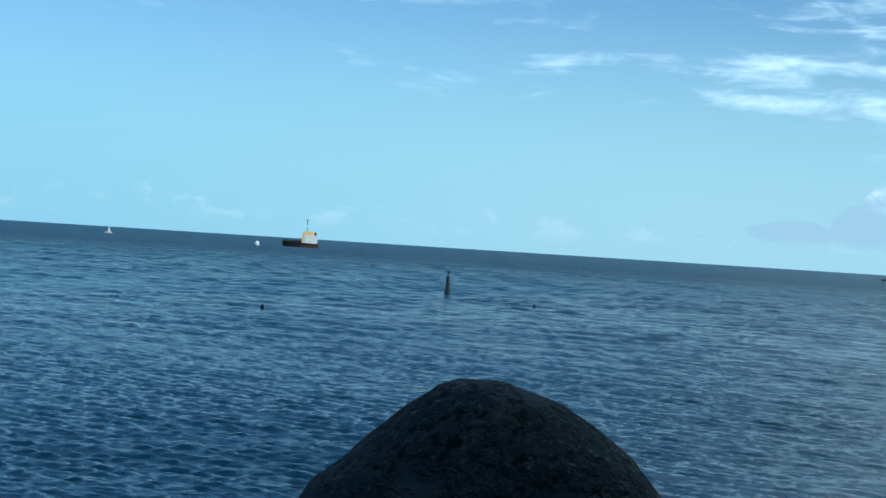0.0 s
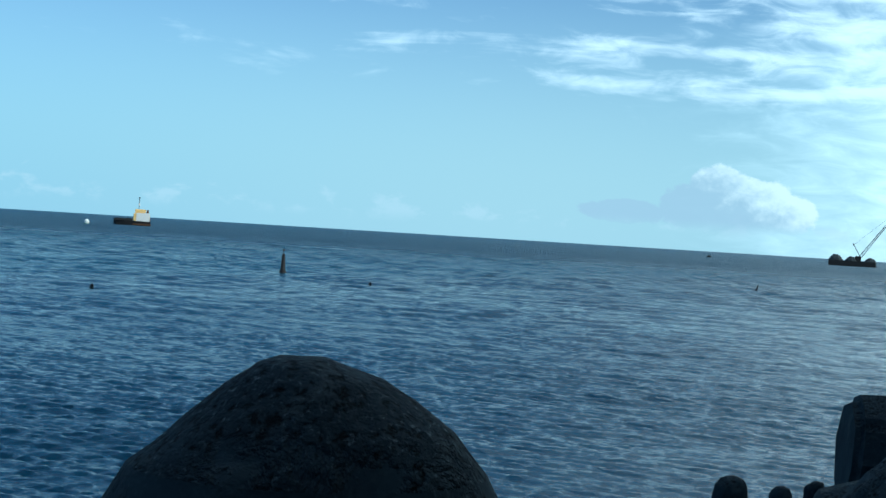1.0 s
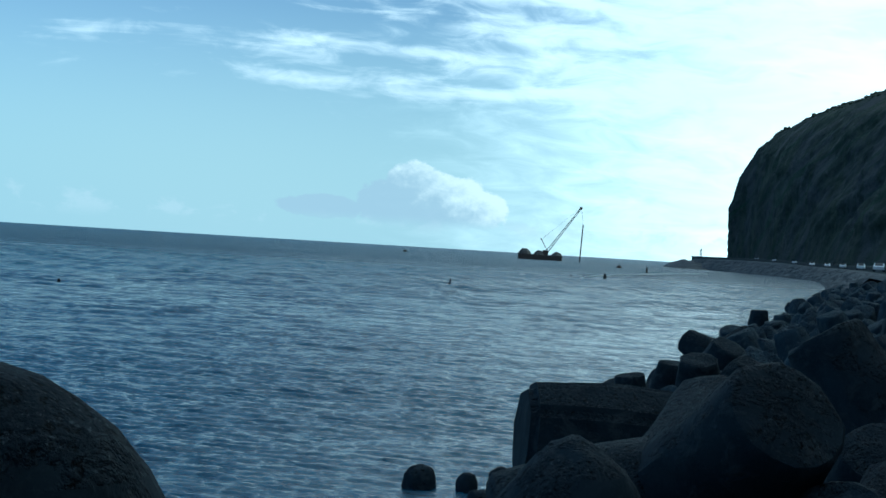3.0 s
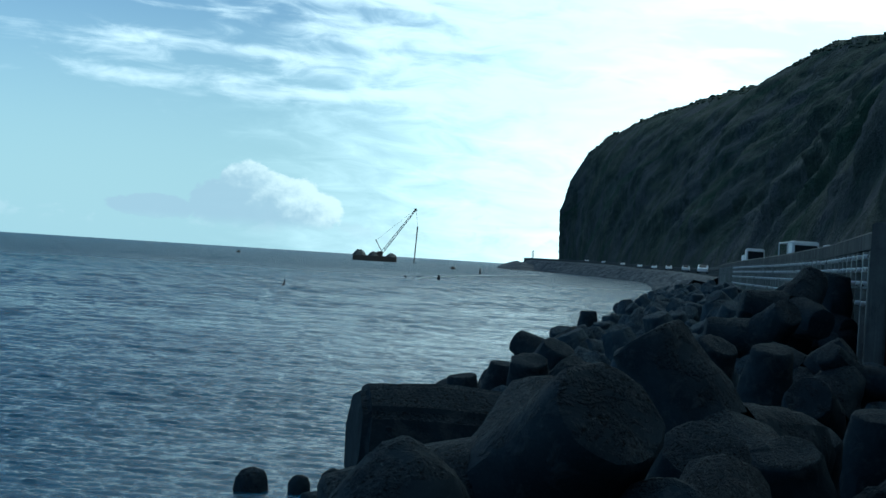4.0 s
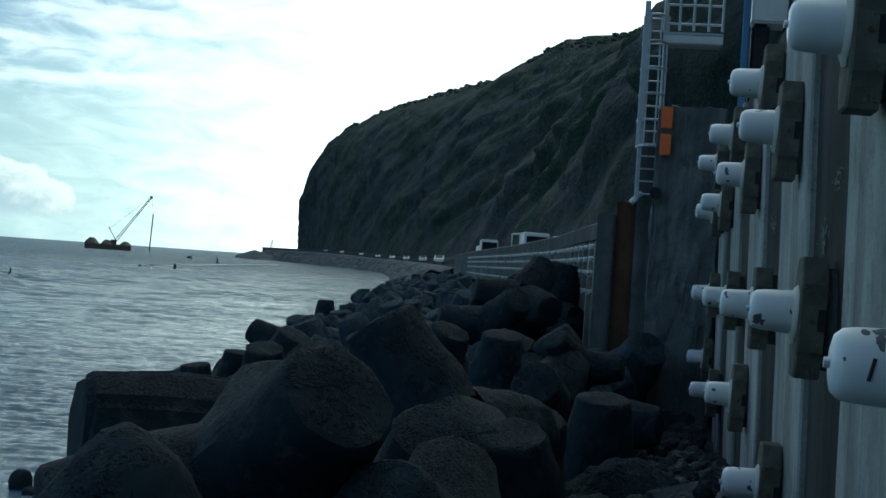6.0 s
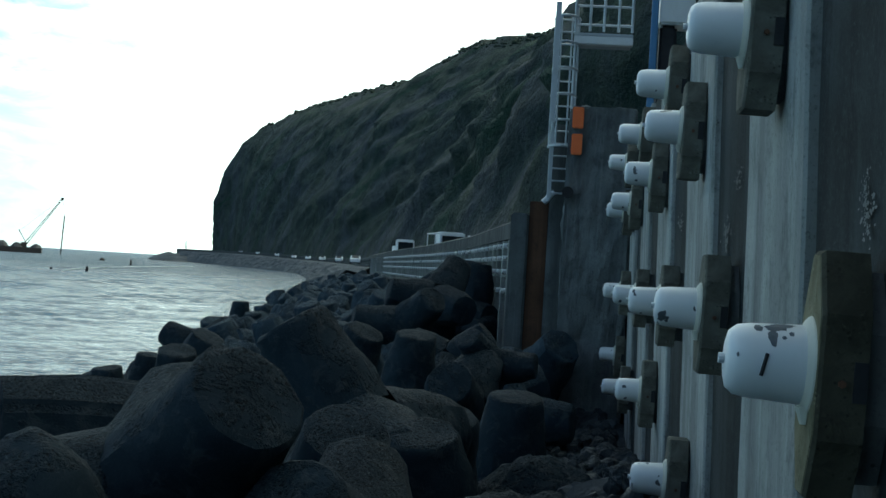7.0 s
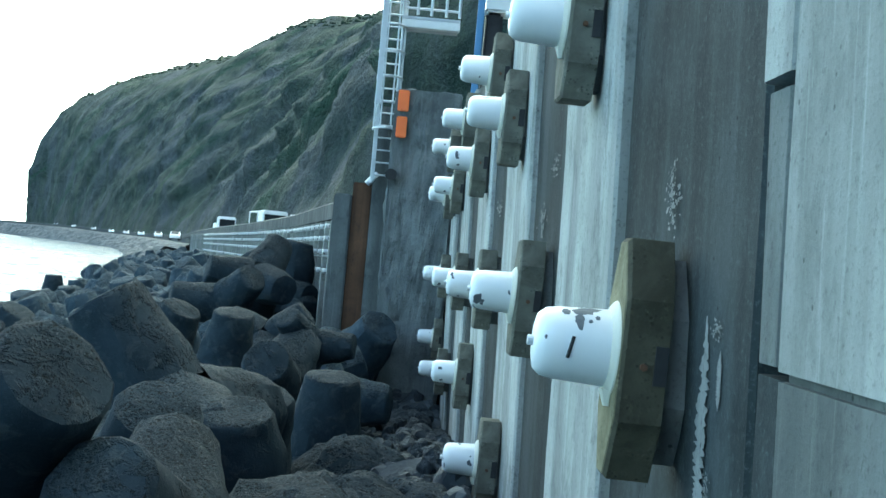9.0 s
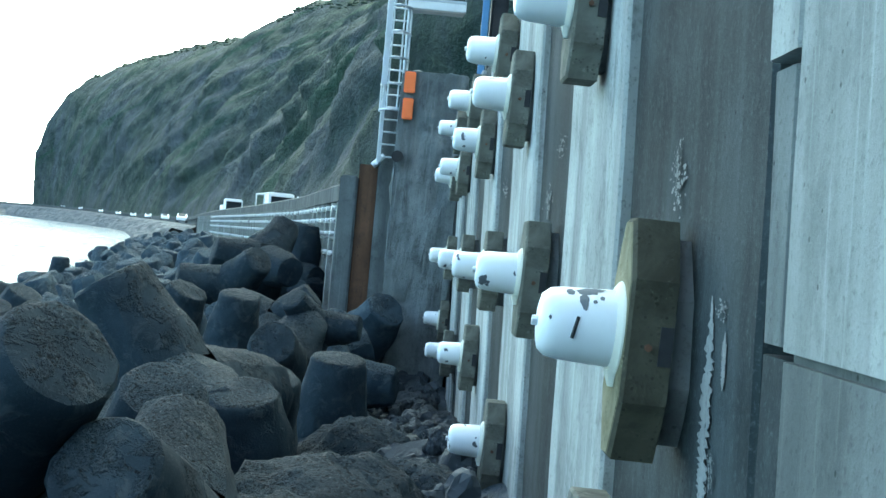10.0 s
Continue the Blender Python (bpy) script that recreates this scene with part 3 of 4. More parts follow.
def build_spit():
    """Low rocky point at the foot of the headland."""
    verts, faces = [], []
    stations, across = np.linspace(820, 985, 60), np.linspace(-1, 1, 12)
    for s in stations:
        mid, half = np.interp(s, (820, 915, 985), (232, 278, 310)), np.interp(s, (820, 920, 985), (16, 13, 2))
        tall = np.interp(s, (820, 850, 880, 915, 950, 985), (-1.5, 1.0, 5.0, 5.0, 2.8, -0.5))
        for f in across:
            p = at_wall(s, mid + half * f, tall * (1 - f * f * 1.2))
            verts.append(p + Vector((0, 0, noise.fractal(p * 0.12, 0.9, 2.0, 4) * 1.3)))
    w = len(across)
    for i in range(len(stations) - 1):
        for j in range(w - 1):
            k = i * w + j
            faces.append((k, k + w, k + w + 1, k + 1))
    mesh = bpy.data.meshes.new("rock_point")
    mesh.from_pydata(verts, [], faces)
    mesh.materials.append(RUBBLE)
    tagged(new("rock_point", mesh), "low dark rocky point running out from the headland", "rocks", kind="structure")
    for s, n, tall in ((893, 258, 9.0), (897, 260, 8.5)):
        pole = thing("pole", Matrix.Translation(at_wall(s, n, 5.0)), "thin dark pole on the rocky point", "pole", "poles on the point")
        part("shaft", rod((0, 0, -1), (0, 0, tall), 0.3, None, 6, 0.2), HULL, pole)


def build_sheen_streak():
    """A thin near-white strip that paints the reflection on smooth water off the point."""
    a, b = polar(25.4, 262), polar(30.5, 560)
    rings = []
    for k in range(61):
        f = k / 60
        p = a.lerp(b, f ** 1.6) + Vector((0, 10 * math.sin(f * 3.1), 0))
        w = (0.2 + 1.3 * f * f) * (1 + 0.6 * noise.noise(Vector((f * 22, 0, 0)))) * min(1, 6 * (1 - f) + 0.1)
        rings.append([p + Vector((0, -w, 0.0)), p + Vector((0, w, 0.0)), p + Vector((0, w, 0.22)), p + Vector((0, -w, 0.22))])
    tagged(part("sheen_streak", loft(rings), SHEEN_TONE), "thin white strip painted as a reflection on the calm sea", "foam", kind="stuff")


def build_revetment():
    """Bank of dark armour rock between the far wall and the water."""
    verts, faces = [], []
    stations, across = np.arange(150, 905, 2.5), np.linspace(0, 1, 9)
    for s in stations:
        wide = np.interp(s, (150, 430, 560, 900), (11, 10, 9, 12))
        for f in across:
            p = at_wall(s, coast(s) + 0.2 + wide * f, (crest(s) - 1.3) * (1 - f) ** 0.8 - 0.7 * f)
            lump = noise.fractal(p * 0.35, 0.8, 2.0, 4) * 0.7 + noise.cell(p * 0.5) * 0.5
            verts.append(p + Vector((0, 0, lump * min(1.0, f * 4))))
    w = len(across)
    for i in range(len(stations) - 1):
        for j in range(w - 1):
            k = i * w + j
            faces.append((k, k + w, k + w + 1, k + 1))
    mesh = bpy.data.meshes.new("armour_bank")
    mesh.from_pydata(verts, [], faces)
    mesh.materials.append(RUBBLE)
    tagged(new("armour_bank", mesh), "dark armour rock bank below the distant sea wall", "rocks", kind="stuff")


build_land()
build_revetment()
build_spit()
build_sheen_streak()

# ---- near sea wall ----


def face(s, z, off=0.0):
    """A point on the sea wall's face, off metres proud of it."""
    return Vector((s, DEPTH - LEAN * (z - 4.5) - off, z))


def wall_slab(name, s0, s1, z0, z1, proud, back, mat, parent, label="", wobble=0.0, seed=0):
    """An upright slab of the wall with slightly uneven edges."""
    rng = random.Random(seed)
    count = max(2, int((z1 - z0) / 0.5))
    rings = []
    for k in range(count + 1):
        z = z0 + (z1 - z0) * k / count
        a, b = s0 + rng.uniform(-wobble, wobble), s1 + rng.uniform(-wobble, wobble)
        d = rng.uniform(-0.004, 0.004)
        rings.append([face(a, z, proud + d - 0.02), face(a + 0.03, z, proud + d), face(b - 0.03, z, proud + d), face(b, z, proud + d - 0.02), face(b, z, -back), face(a, z, -back)])
    bm = loft(rings)
    ob = inland(name, bm, mat, parent, label)
    return ob


WALL_TOP = 7.4
LIGHT_STRIPS = [(7.35, 9.7), (12.2, 14.9), (17.4, 19.9), (22.4, 24.8), (27.3, 29.6)]


def build_wall():
    wall = thing("wall_near", WALL_FRAME, "weathered concrete sea wall with pale and dark vertical strips", "sea wall", kind="structure")
    inland("wall_core", box(-14, 36, DEPTH + 0.22, DEPTH + 1.4, -1, WALL_TOP), PIER, wall)
    edges = [4.5]
    for k, (a, b) in enumerate(LIGHT_STRIPS):
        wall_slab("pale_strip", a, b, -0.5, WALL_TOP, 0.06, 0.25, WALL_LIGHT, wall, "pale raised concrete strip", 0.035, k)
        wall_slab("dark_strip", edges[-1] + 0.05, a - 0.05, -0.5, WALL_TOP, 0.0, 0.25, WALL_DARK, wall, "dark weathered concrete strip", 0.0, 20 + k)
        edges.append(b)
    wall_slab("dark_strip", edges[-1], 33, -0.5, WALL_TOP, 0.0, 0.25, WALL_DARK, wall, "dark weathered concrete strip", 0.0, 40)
    wall_slab("dark_strip", 4.18, 4.49, -0.5, 4.2, 0.0, 0.25, WALL_DARK, wall, "dark weathered concrete strip", 0.0, 41)
    for k, (s, z, wide, tall) in enumerate(((5.95, 4.82, 0.26, 0.12), (6.0, 4.94, 0.10, 0.10), (5.02, 4.32, 0.12, 0.05), (5.05, 3.7, 0.08, 0.12), (10.6, 5.3, 0.4, 0.1), (11.3, 4.9, 0.4, 0.2), (16.2, 5.2, 0.5, 0.15))):
        blotch(wall, s, z, wide, tall, k)
    for k, (s, z0, z1, wide) in enumerate(((5.22, 3.2, 4.36, 0.085), (4.97, 4.02, 4.24, 0.035), (5.0, 3.2, 3.55, 0.05))):
        peel(wall, s, z0, z1, wide, k)
    # cast panels nearest the camera, with open joints
    joints = [-0.5, 1.1, 2.7, 4.22, WALL_TOP]
    for k, (a, b) in enumerate(zip(joints, joints[1:])):
        for j, (s0, s1) in enumerate(((-14, -9), (-9, -4.5), (-4.5, 0.0), (0.0, 4.12))):
            wall_slab("panel", s0 + 0.03, s1 - 0.03, a + 0.014, b - 0.016, 0.05, 0.2, WALL_BLOCK if a > 4 else WALL_LOW, wall, "", 0.02, 60 + k * 7 + j)
    wall_slab("joint_mortar", -13.9, 4.08, 4.17, 4.27, 0.015, 0.2, WALL_LOW, wall, "crumbling grey mortar in the joint", 0.01, 92)
    wall_slab("joint_filler", 4.20, 4.46, 4.24, 5.12, 0.015, 0.2, WALL_LOW, wall, "crumbling mortar beside the joint", 0.03, 90)
    wall_slab("joint_mortar", 4.10, 4.185, -0.5, 5.12, -0.02, 0.2, WALL_DARK, wall, "dark crumbling mortar in the joint", 0.018, 93)
    wall_slab("joint_filler", 4.10, 4.46, 5.15, WALL_TOP, 0.048, 0.2, WALL_BLOCK, wall, "pale mortar beside the joint", 0.015, 91)


def peel(parent, s, z0, z1, wide, seed):
    """A long ragged patch of pale skim coat that is left on the wall."""
    rng = random.Random(70 + seed)
    count = 110
    rows = []
    bm = bmesh.new()
    for k in range(count + 1):
        f = k / count
        taper = min(1.0, 5 * f, 5 * (1 - f)) + 0.08
        z = z0 + (z1 - z0) * f
        drift = wide * noise.noise(Vector((z * 2.5, seed, 0))) * 0.5
        rows.append([bm.verts.new(face(s + drift + side * wide * taper * rng.choice((0.35, 0.6, 0.8, 0.9, 1.1)), z, 0.007)) for side in (-1, 1)])
    for a, b in zip(rows, rows[1:]):
        bm.faces.new((a[0], a[1], b[1], b[0]))
    inland("skim_patch", bm, LIME, parent, "pale peeling skim coat")


def blotch(parent, s, z, wide, tall, seed):
    """A scatter of ragged lime flakes, laid just proud of the wall."""
    rng = random.Random(seed)
    bm = bmesh.new()
    for flake in range(48):
        size = rng.uniform(0.03, 0.10) + 0.12 * rng.random() ** 4
        cs, cz = s + wide * rng.gauss(0, 0.34), z + tall * rng.gauss(0, 0.42)
        ring = []
        for k in range(14):
            a = 2 * math.pi * k / 14
            r = rng.uniform(0.35, 1.0) * size
            ring.append(bm.verts.new(face(cs + wide * r * math.cos(a), cz + tall * r * math.sin(a), 0.006 + flake * 0.0004)))
        bm.faces.new(ring)
    inland("lime_stain", bm, LIME, parent, "pale flaking lime stain")


build_wall()


def octagon(half_w, half_h, cut, y):
    slim, low = cut * 0.55, -0.03
    return [(x, y, z + low) for x, y, z in ((-half_w, y, -half_h + cut), (-half_w + slim, y, -half_h), (half_w - slim, y, -half_h), (half_w, y, -half_h + cut),
            (half_w, y, half_h - cut), (half_w - slim, y, half_h), (-half_w + slim, y, half_h), (-half_w, y, half_h - cut))]


def lathe_y(profile, sides=28):
    """Turn a profile of (y, radius) round the y axis."""
    return loft([[(r * math.cos(2 * math.pi * i / sides), y, r * math.sin(2 * math.pi * i / sides)) for i in range(sides)] for y, r in profile])


def paint_loss(cap, y, turn, long, wide):
    """A ragged flake of missing paint on the near cap's round side."""
    rng = random.Random(int(turn * 7 + y * 1000))
    bm, ring = bmesh.new(), []
    for k in range(16):
        a = 2 * math.pi * k / 16
        r = rng.uniform(0.75, 1.1)
        yy, around = y + long * r * math.cos(a), radians(180 - turn - wide * r * math.sin(a))
        rad = 0.1645 + 0.048 * (yy + 0.30)
        ring.append((yy, around, rad))
    outer = [bm.verts.new((rad * math.cos(t), yy, rad * math.sin(t))) for yy, t, rad in ring]
    mid_r = 0.166 + 0.048 * (y + 0.30)
    mid = bm.verts.new((mid_r * math.cos(radians(180 - turn)), y, mid_r * math.sin(radians(180 - turn))))
    for k in range(16):
        bm.faces.new((outer[k], outer[(k + 1) % 16], mid))
    inland("paint_loss", bm, PAINT_LOSS, cap, "grey core where paint has flaked off")


def build_anchor(mat, rim, half_w, half_h, cut, bed_mat, slotted):
    """A tie-back anchor head: mortar bed, plate, flange, white cap and bolts. Local y runs into the wall, 0 at the wall."""
    head = thing("anchor_head", Matrix(), "white capped anchor head on an octagonal concrete plate", "anchor", "anchor heads on the sea wall")
    inset = 0.07
    inland("mortar_bed", loft([octagon(half_w - inset, half_h - inset, cut, 0.02), octagon(half_w - inset, half_h - inset, cut, -0.10)]), bed_mat, head, "rough mortar bed")
    y = -0.28
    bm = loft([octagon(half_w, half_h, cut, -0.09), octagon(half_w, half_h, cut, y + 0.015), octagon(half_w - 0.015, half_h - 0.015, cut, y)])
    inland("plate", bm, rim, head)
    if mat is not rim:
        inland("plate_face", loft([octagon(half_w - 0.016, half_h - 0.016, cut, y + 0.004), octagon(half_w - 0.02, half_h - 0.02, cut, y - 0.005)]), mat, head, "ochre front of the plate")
    collar = lathe_y([(y + 0.0, 0.205), (y - 0.012, 0.2), (y - 0.03, 0.176), (y - 0.036, 0.158)])
    bmesh.ops.create_cone(collar, cap_ends=True, segments=8, radius1=0.045, radius2=0.02, depth=0.07, matrix=Matrix.Translation((-0.05, y - 0.008, -0.2)) @ Matrix.Rotation(math.pi, 4, "X"))
    inland("flange", collar, COLLAR, head, "cream sealant collar with a drip", 30)
    cap = inland("cap", lathe_y([(y - 0.02, 0.163), (y - 0.25, 0.152), (y - 0.30, 0.143), (y - 0.33, 0.118), (y - 0.34, 0.08), (y - 0.341, 0.01)], 32), CAP_CHIPPED if slotted else CAP, head, "white painted cap with chipped spots", 40)
    inland("vent_plug", rod((0, y - 0.335, 0.0), (0, y - 0.365, 0.0), 0.022, None, 10), GALV, cap)
    if slotted:
        for at_y, turn, long, wide in ((-0.505, 62, 0.022, 9), (-0.43, 66, 0.05, 12), (-0.40, 74, 0.05, 9), (-0.45, 45, 0.022, 13), (-0.445, 33, 0.012, 8), (-0.405, 42, 0.010, 4), (-0.375, 50, 0.011, 5), (-0.585, 10, 0.006, 4)):
            paint_loss(cap, at_y, turn, long, wide)
        inland("vent_slot", rod((-0.152, y - 0.19, 0.04), (-0.156, y - 0.21, -0.05), 0.008, None, 6), BLACK, cap)
    for dx in (-half_w + 0.005, half_w - 0.005):
        inland("bolt", rod((dx, y + 0.09, -0.05), (dx + (0.03 if dx > 0 else -0.03), y + 0.09, -0.05), 0.016, None, 6), RUST, head)
    for sgn in (-1, 1):
        # A solid black block paints the shade of a recess on each side.
        inland("recess_shade", box(sgn * half_w - 0.012, sgn * half_w + 0.012, -0.145, -0.092, -0.12, 0.04), BLACK, head, "black block as the shade of a recess in the plate's side")
    return head


def anchor_pose(s, z):
    p = face(s, z)
    return WALL_FRAME @ Matrix.Translation((p.x, -p.y, p.z)) @ Matrix.Rotation(math.atan(LEAN), 4, "X")


ANCHORS = [(10.61, 4.29), (15.5, 4.26), (21.5, 4.26), (28.4, 4.27), (8.22, 5.99), (13.0, 5.94), (18.0, 5.88), (24.4, 5.88), (27.7, 5.89),
           (9.37, 6.85), (15.22, 6.66), (21.24, 6.74), (27.1, 6.8), (13.7, 2.54), (18.95, 2.99), (27.0, 2.4), (30.4, 2.85), (6.95, 2.85)]


def build_anchors():
    near = build_anchor(PLATE_NEAR, PLATE_SHADED, 0.225, 0.50, 0.25, LIME, True)
    near["label"] = "large white capped anchor head on an ochre octagonal plate"
    near.matrix_basis = anchor_pose(5.71, 4.17)
    first = build_anchor(PLATE, PLATE, 0.26, 0.45, 0.2, PIER, False)
    first.matrix_basis = anchor_pose(*ANCHORS[0])
    for s, z in ANCHORS[1:]:
        copy_thing(first, anchor_pose(s, z))


build_anchors()

# ---- pier, rusted buttress, ladder and platform ----


def build_pier():
    pier = thing("pier", WALL_FRAME, "stained concrete buttress pier against the sea wall", "buttress", kind="structure")
    bm = box(31.0, 33.2, -0.32, 1.2, -0.5, 8.38, 0.04)
    bmesh.ops.subdivide_edges(bm, edges=bm.edges[:], cuts=26, use_grid_fill=True)
    bm.normal_update()
    roughen(bm, 2.2, 0.075)
    inland("shaft", bm, PIER_ROUGH, pier)
    inland("white_pipe", rod((33.35, -0.86, 6.28), (33.35, -0.6, 6.55), 0.08, None, 10), GALV, pier, "short grey pipe at the ladder foot")
    stub = inland("drain_stub", rod((31.02, -0.27, 6.42), (30.75, -0.27, 6.40), 0.13, None, 14), BLACK, pier, "black drain pipe stub")
    but = thing("buttress", WALL_FRAME, "low concrete buttress faced with rusted sheet steel", "buttress", kind="structure")
    inland("post", box(33.3, 34.6, -0.72, -0.3, -0.5, 8.2, 0.05), PIER, but)
    inland("rusted_sheet", box(33.4, 34.2, -1.18, -0.72, -0.5, 6.3, 0.02), RUST, but, "brown rusted sheet pile")
    bm = box(33.3, 34.6, -1.62, -1.18, -0.5, 6.0, 0.05)
    inland("end_wall", bm, PIER, but)
    for k, (z, half) in enumerate(((8.05, 0.24), (7.45, 0.23))):
        bm = box(-half / 1.9, half / 1.9, -0.03, 0.03, -0.24, 0.24, 0.02)
        marker = thing("orange_marker", WALL_FRAME @ Matrix.Translation((30.93, 0.13, z + 0.05)) @ Matrix.Rotation(radians(-90), 4, "Z"), "orange plastic warning marker fixed to the pier", "marker", "orange markers on the pier")
        inland("panel", bm, ORANGE, marker)
        inland("backing", box(-half / 2.2, half / 2.2, -0.06, -0.03, -0.2, 0.2), GALV, marker)


build_pier()


def build_ladder():
    ladder = thing("caged_ladder", WALL_FRAME, "galvanised steel ladder with safety cage beside the pier", "ladder")
    s, y0, y1 = 33.0, -0.74, -0.30
    for y in (y0, y1):
        inland("stile", rod((s, y, 6.3), (s, y, 11.0), 0.045), GALV, ladder)
    for k in range(15):
        inland("rung", rod((s, y0, 6.5 + k * 0.3), (s, y1, 6.5 + k * 0.3), 0.022, None, 6), GALV, ladder)
    for k in range(6):
        z = 7.6 + k * 0.62
        bm = bmesh.new()
        pts = [Vector((s - 0.62 * math.sin(a), (y0 + y1) / 2 - 0.30 * math.cos(a), z)) for a in np.linspace(0, math.pi, 9)]
        for a, b in zip(pts, pts[1:]):
            rod(a, b, 0.03, bm, 6)
        inland("cage_hoop", bm, GALV, ladder)
    for a in np.linspace(0.3, math.pi - 0.3, 4):
        y, x = (y0 + y1) / 2 - 0.30 * math.cos(a), s - 0.62 * math.sin(a)
        inland("cage_bar", rod((x, y, 7.6), (x, y, 10.7), 0.02, None, 6), GALV, ladder)
    inland("guard_sheet", box(s - 0.62, s - 0.60, y0 - 0.06, y0 + 0.07, 8.15, 11.0), GALV, ladder, "pale perforated guard sheet")
    inland("guard_sheet", box(s - 0.3, s - 0.28, y0 - 0.03, y0 + 0.06, 6.35, 8.05), GALV, ladder, "pale perforated guard sheet")
    deck = thing("platform", WALL_FRAME, "white steel access platform with railings above the wall", "platform")
    inland("deck_beam", box(32.7, 32.95, -0.35, 1.05, 10.08, 10.28, 0.02), WHITE, deck)
    inland("deck", box(32.7, 34.6, -0.35, 1.05, 10.284, 10.35, 0.01), GALV, deck)
    for y in (-0.33, 0.02, 0.35, 0.7, 1.02):
        inland("post", rod((32.75, y, 10.4), (32.75, y, 11.6), 0.035), GALV, deck)
    for z in (10.55, 11.0, 11.5):
        inland("rail", rod((32.75, -0.34, z), (32.75, 1.04, z), 0.03), GALV, deck)
    cabinet = thing("cabinet", WALL_FRAME, "white steel equipment box with a blue upright on the wall", "cabinet")
    inland("body", box(24.0, 24.7, 1.20, 1.80, 9.0, 10.3, 0.04), WHITE, cabinet)
    inland("upright", box(24.0, 24.12, 1.06, 1.18, 7.4, 10.3, 0.02), BLUE, cabinet, "blue painted upright")
    inland("chute", box(24.1, 24.6, 1.22, 1.52, 7.4, 9.0, 0.05), BLACK, cabinet, "black rubber chute")


build_ladder()

# ---- tetrapods and rubble ----


def tetrapod_mesh(seed, mat, sides=16):
    """Four tapered concrete legs that grow out of one body, with worn edges."""
    bm = bmesh.new()
    legs = [Vector((0, 0, 1)), Vector((0.9428, 0, -0.3333)), Vector((-0.4714, 0.8165, -0.3333)), Vector((-0.4714, -0.8165, -0.3333))]
    for d in legs:
        others = [o for o in legs if o is not d]
        e1 = (others[0] - d * others[0].dot(d)).normalized()
        e2 = d.cross(e1)
        # eight worn flats round each leg
        spokes = [(e1 * math.cos(2 * math.pi * i / sides) + e2 * math.sin(2 * math.pi * i / sides)) * (1.012 if i % 2 else 0.985) for i in range(sides)]
        base = 0.70
        rings = [[d * (base * max(e.dot(o) for o in others) / 1.3333) + e * base for e in spokes]]
        for z, r in ((0.72, 0.675), (0.9, 0.645), (1.08, 0.615), (1.26, 0.585), (1.44, 0.555), (1.6, 0.528), (1.71, 0.508), (1.755, 0.475), (1.772, 0.42), (1.78, 0.2)):
            rings.append([d * z + e * r for e in spokes])
        rows = [[bm.verts.new(p) for p in ring] for ring in rings]
        for r0, r1 in zip(rows, rows[1:]):
            for i in range(sides):
                k = (i + 1) % sides
                bm.faces.new((r0[i], r0[k], r1[k], r1[i]))
        bm.faces.new(rows[-1])
    bmesh.ops.remove_doubles(bm, verts=bm.verts, dist=0.02)
    bm.normal_update()
    roughen(bm, 1.5, 0.05, seed * 3.1)
    bm.normal_update()
    roughen(bm, 5.0, 0.025, seed * 1.7)
    mesh = bpy.data.meshes.new("tetrapod")
    bmesh.ops.recalc_face_normals(bm, faces=bm.faces)
    bm.to_mesh(mesh)
    bm.free()
    mesh.materials.append(mat)
    smooth(mesh, 32)
    return mesh


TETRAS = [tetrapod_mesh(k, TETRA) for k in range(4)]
PALE_TETRAS = [tetrapod_mesh(k, TETRA_PALE) for k in range(4)]
LEG = 1.78


def tetrapod(m, k, label="dark sea-worn concrete tetrapod in the breakwater pile", shapes=TETRAS):
    ob = new("tetrapod", shapes[k % 4])
    ob.matrix_basis = m
    return tagged(ob, label, "tetrapod", "tetrapods of the breakwater")


def leg_towards(tip, way, second, size=1.0, k=0):
    """A tetrapod with one leg's end at tip, pointing along way, and a second leg turned towards second."""
    z = Vector(way).normalized()
    x = (second - z * second.dot(z)).normalized()
    turn = Matrix((x, z.cross(x), z)).transposed().to_4x4()
    return tetrapod(Matrix.Translation(Vector(tip) - z * LEG * size) @ turn @ Matrix.Scale(size, 4), k)


def shore(s):
    """The water's edge, seaward of the wall's line."""
    return float(np.interp(s, (0, 6, 12, 17, 25, 47, 78, 104, 146, 200, 260, 360, 430), (3.0, 3.2, 4.2, 6.0, 8.8, 14.0, 19.3, 23.5, 31, 39, 47, 62, 77)))


def foot_line(s):
    return coast(s) if s > 34 else (-1.2 if s < 31 else 0.4)


def bed_height(s, n):
    inner, outer = foot_line(s), shore(s)
    f = min(1.3, max(0.0, (n - inner) / max(0.5, outer - inner)))
    top = float(np.interp(s, (0, 9, 13, 17, 20, 27, 40, 80, 200, 420), (1.2, 1.6, 2.3, 2.2, 1.7, 1.1, 2.2, 2.4, 2.0, 1.5)))
    return top * (1 - f) - 0.9 * f


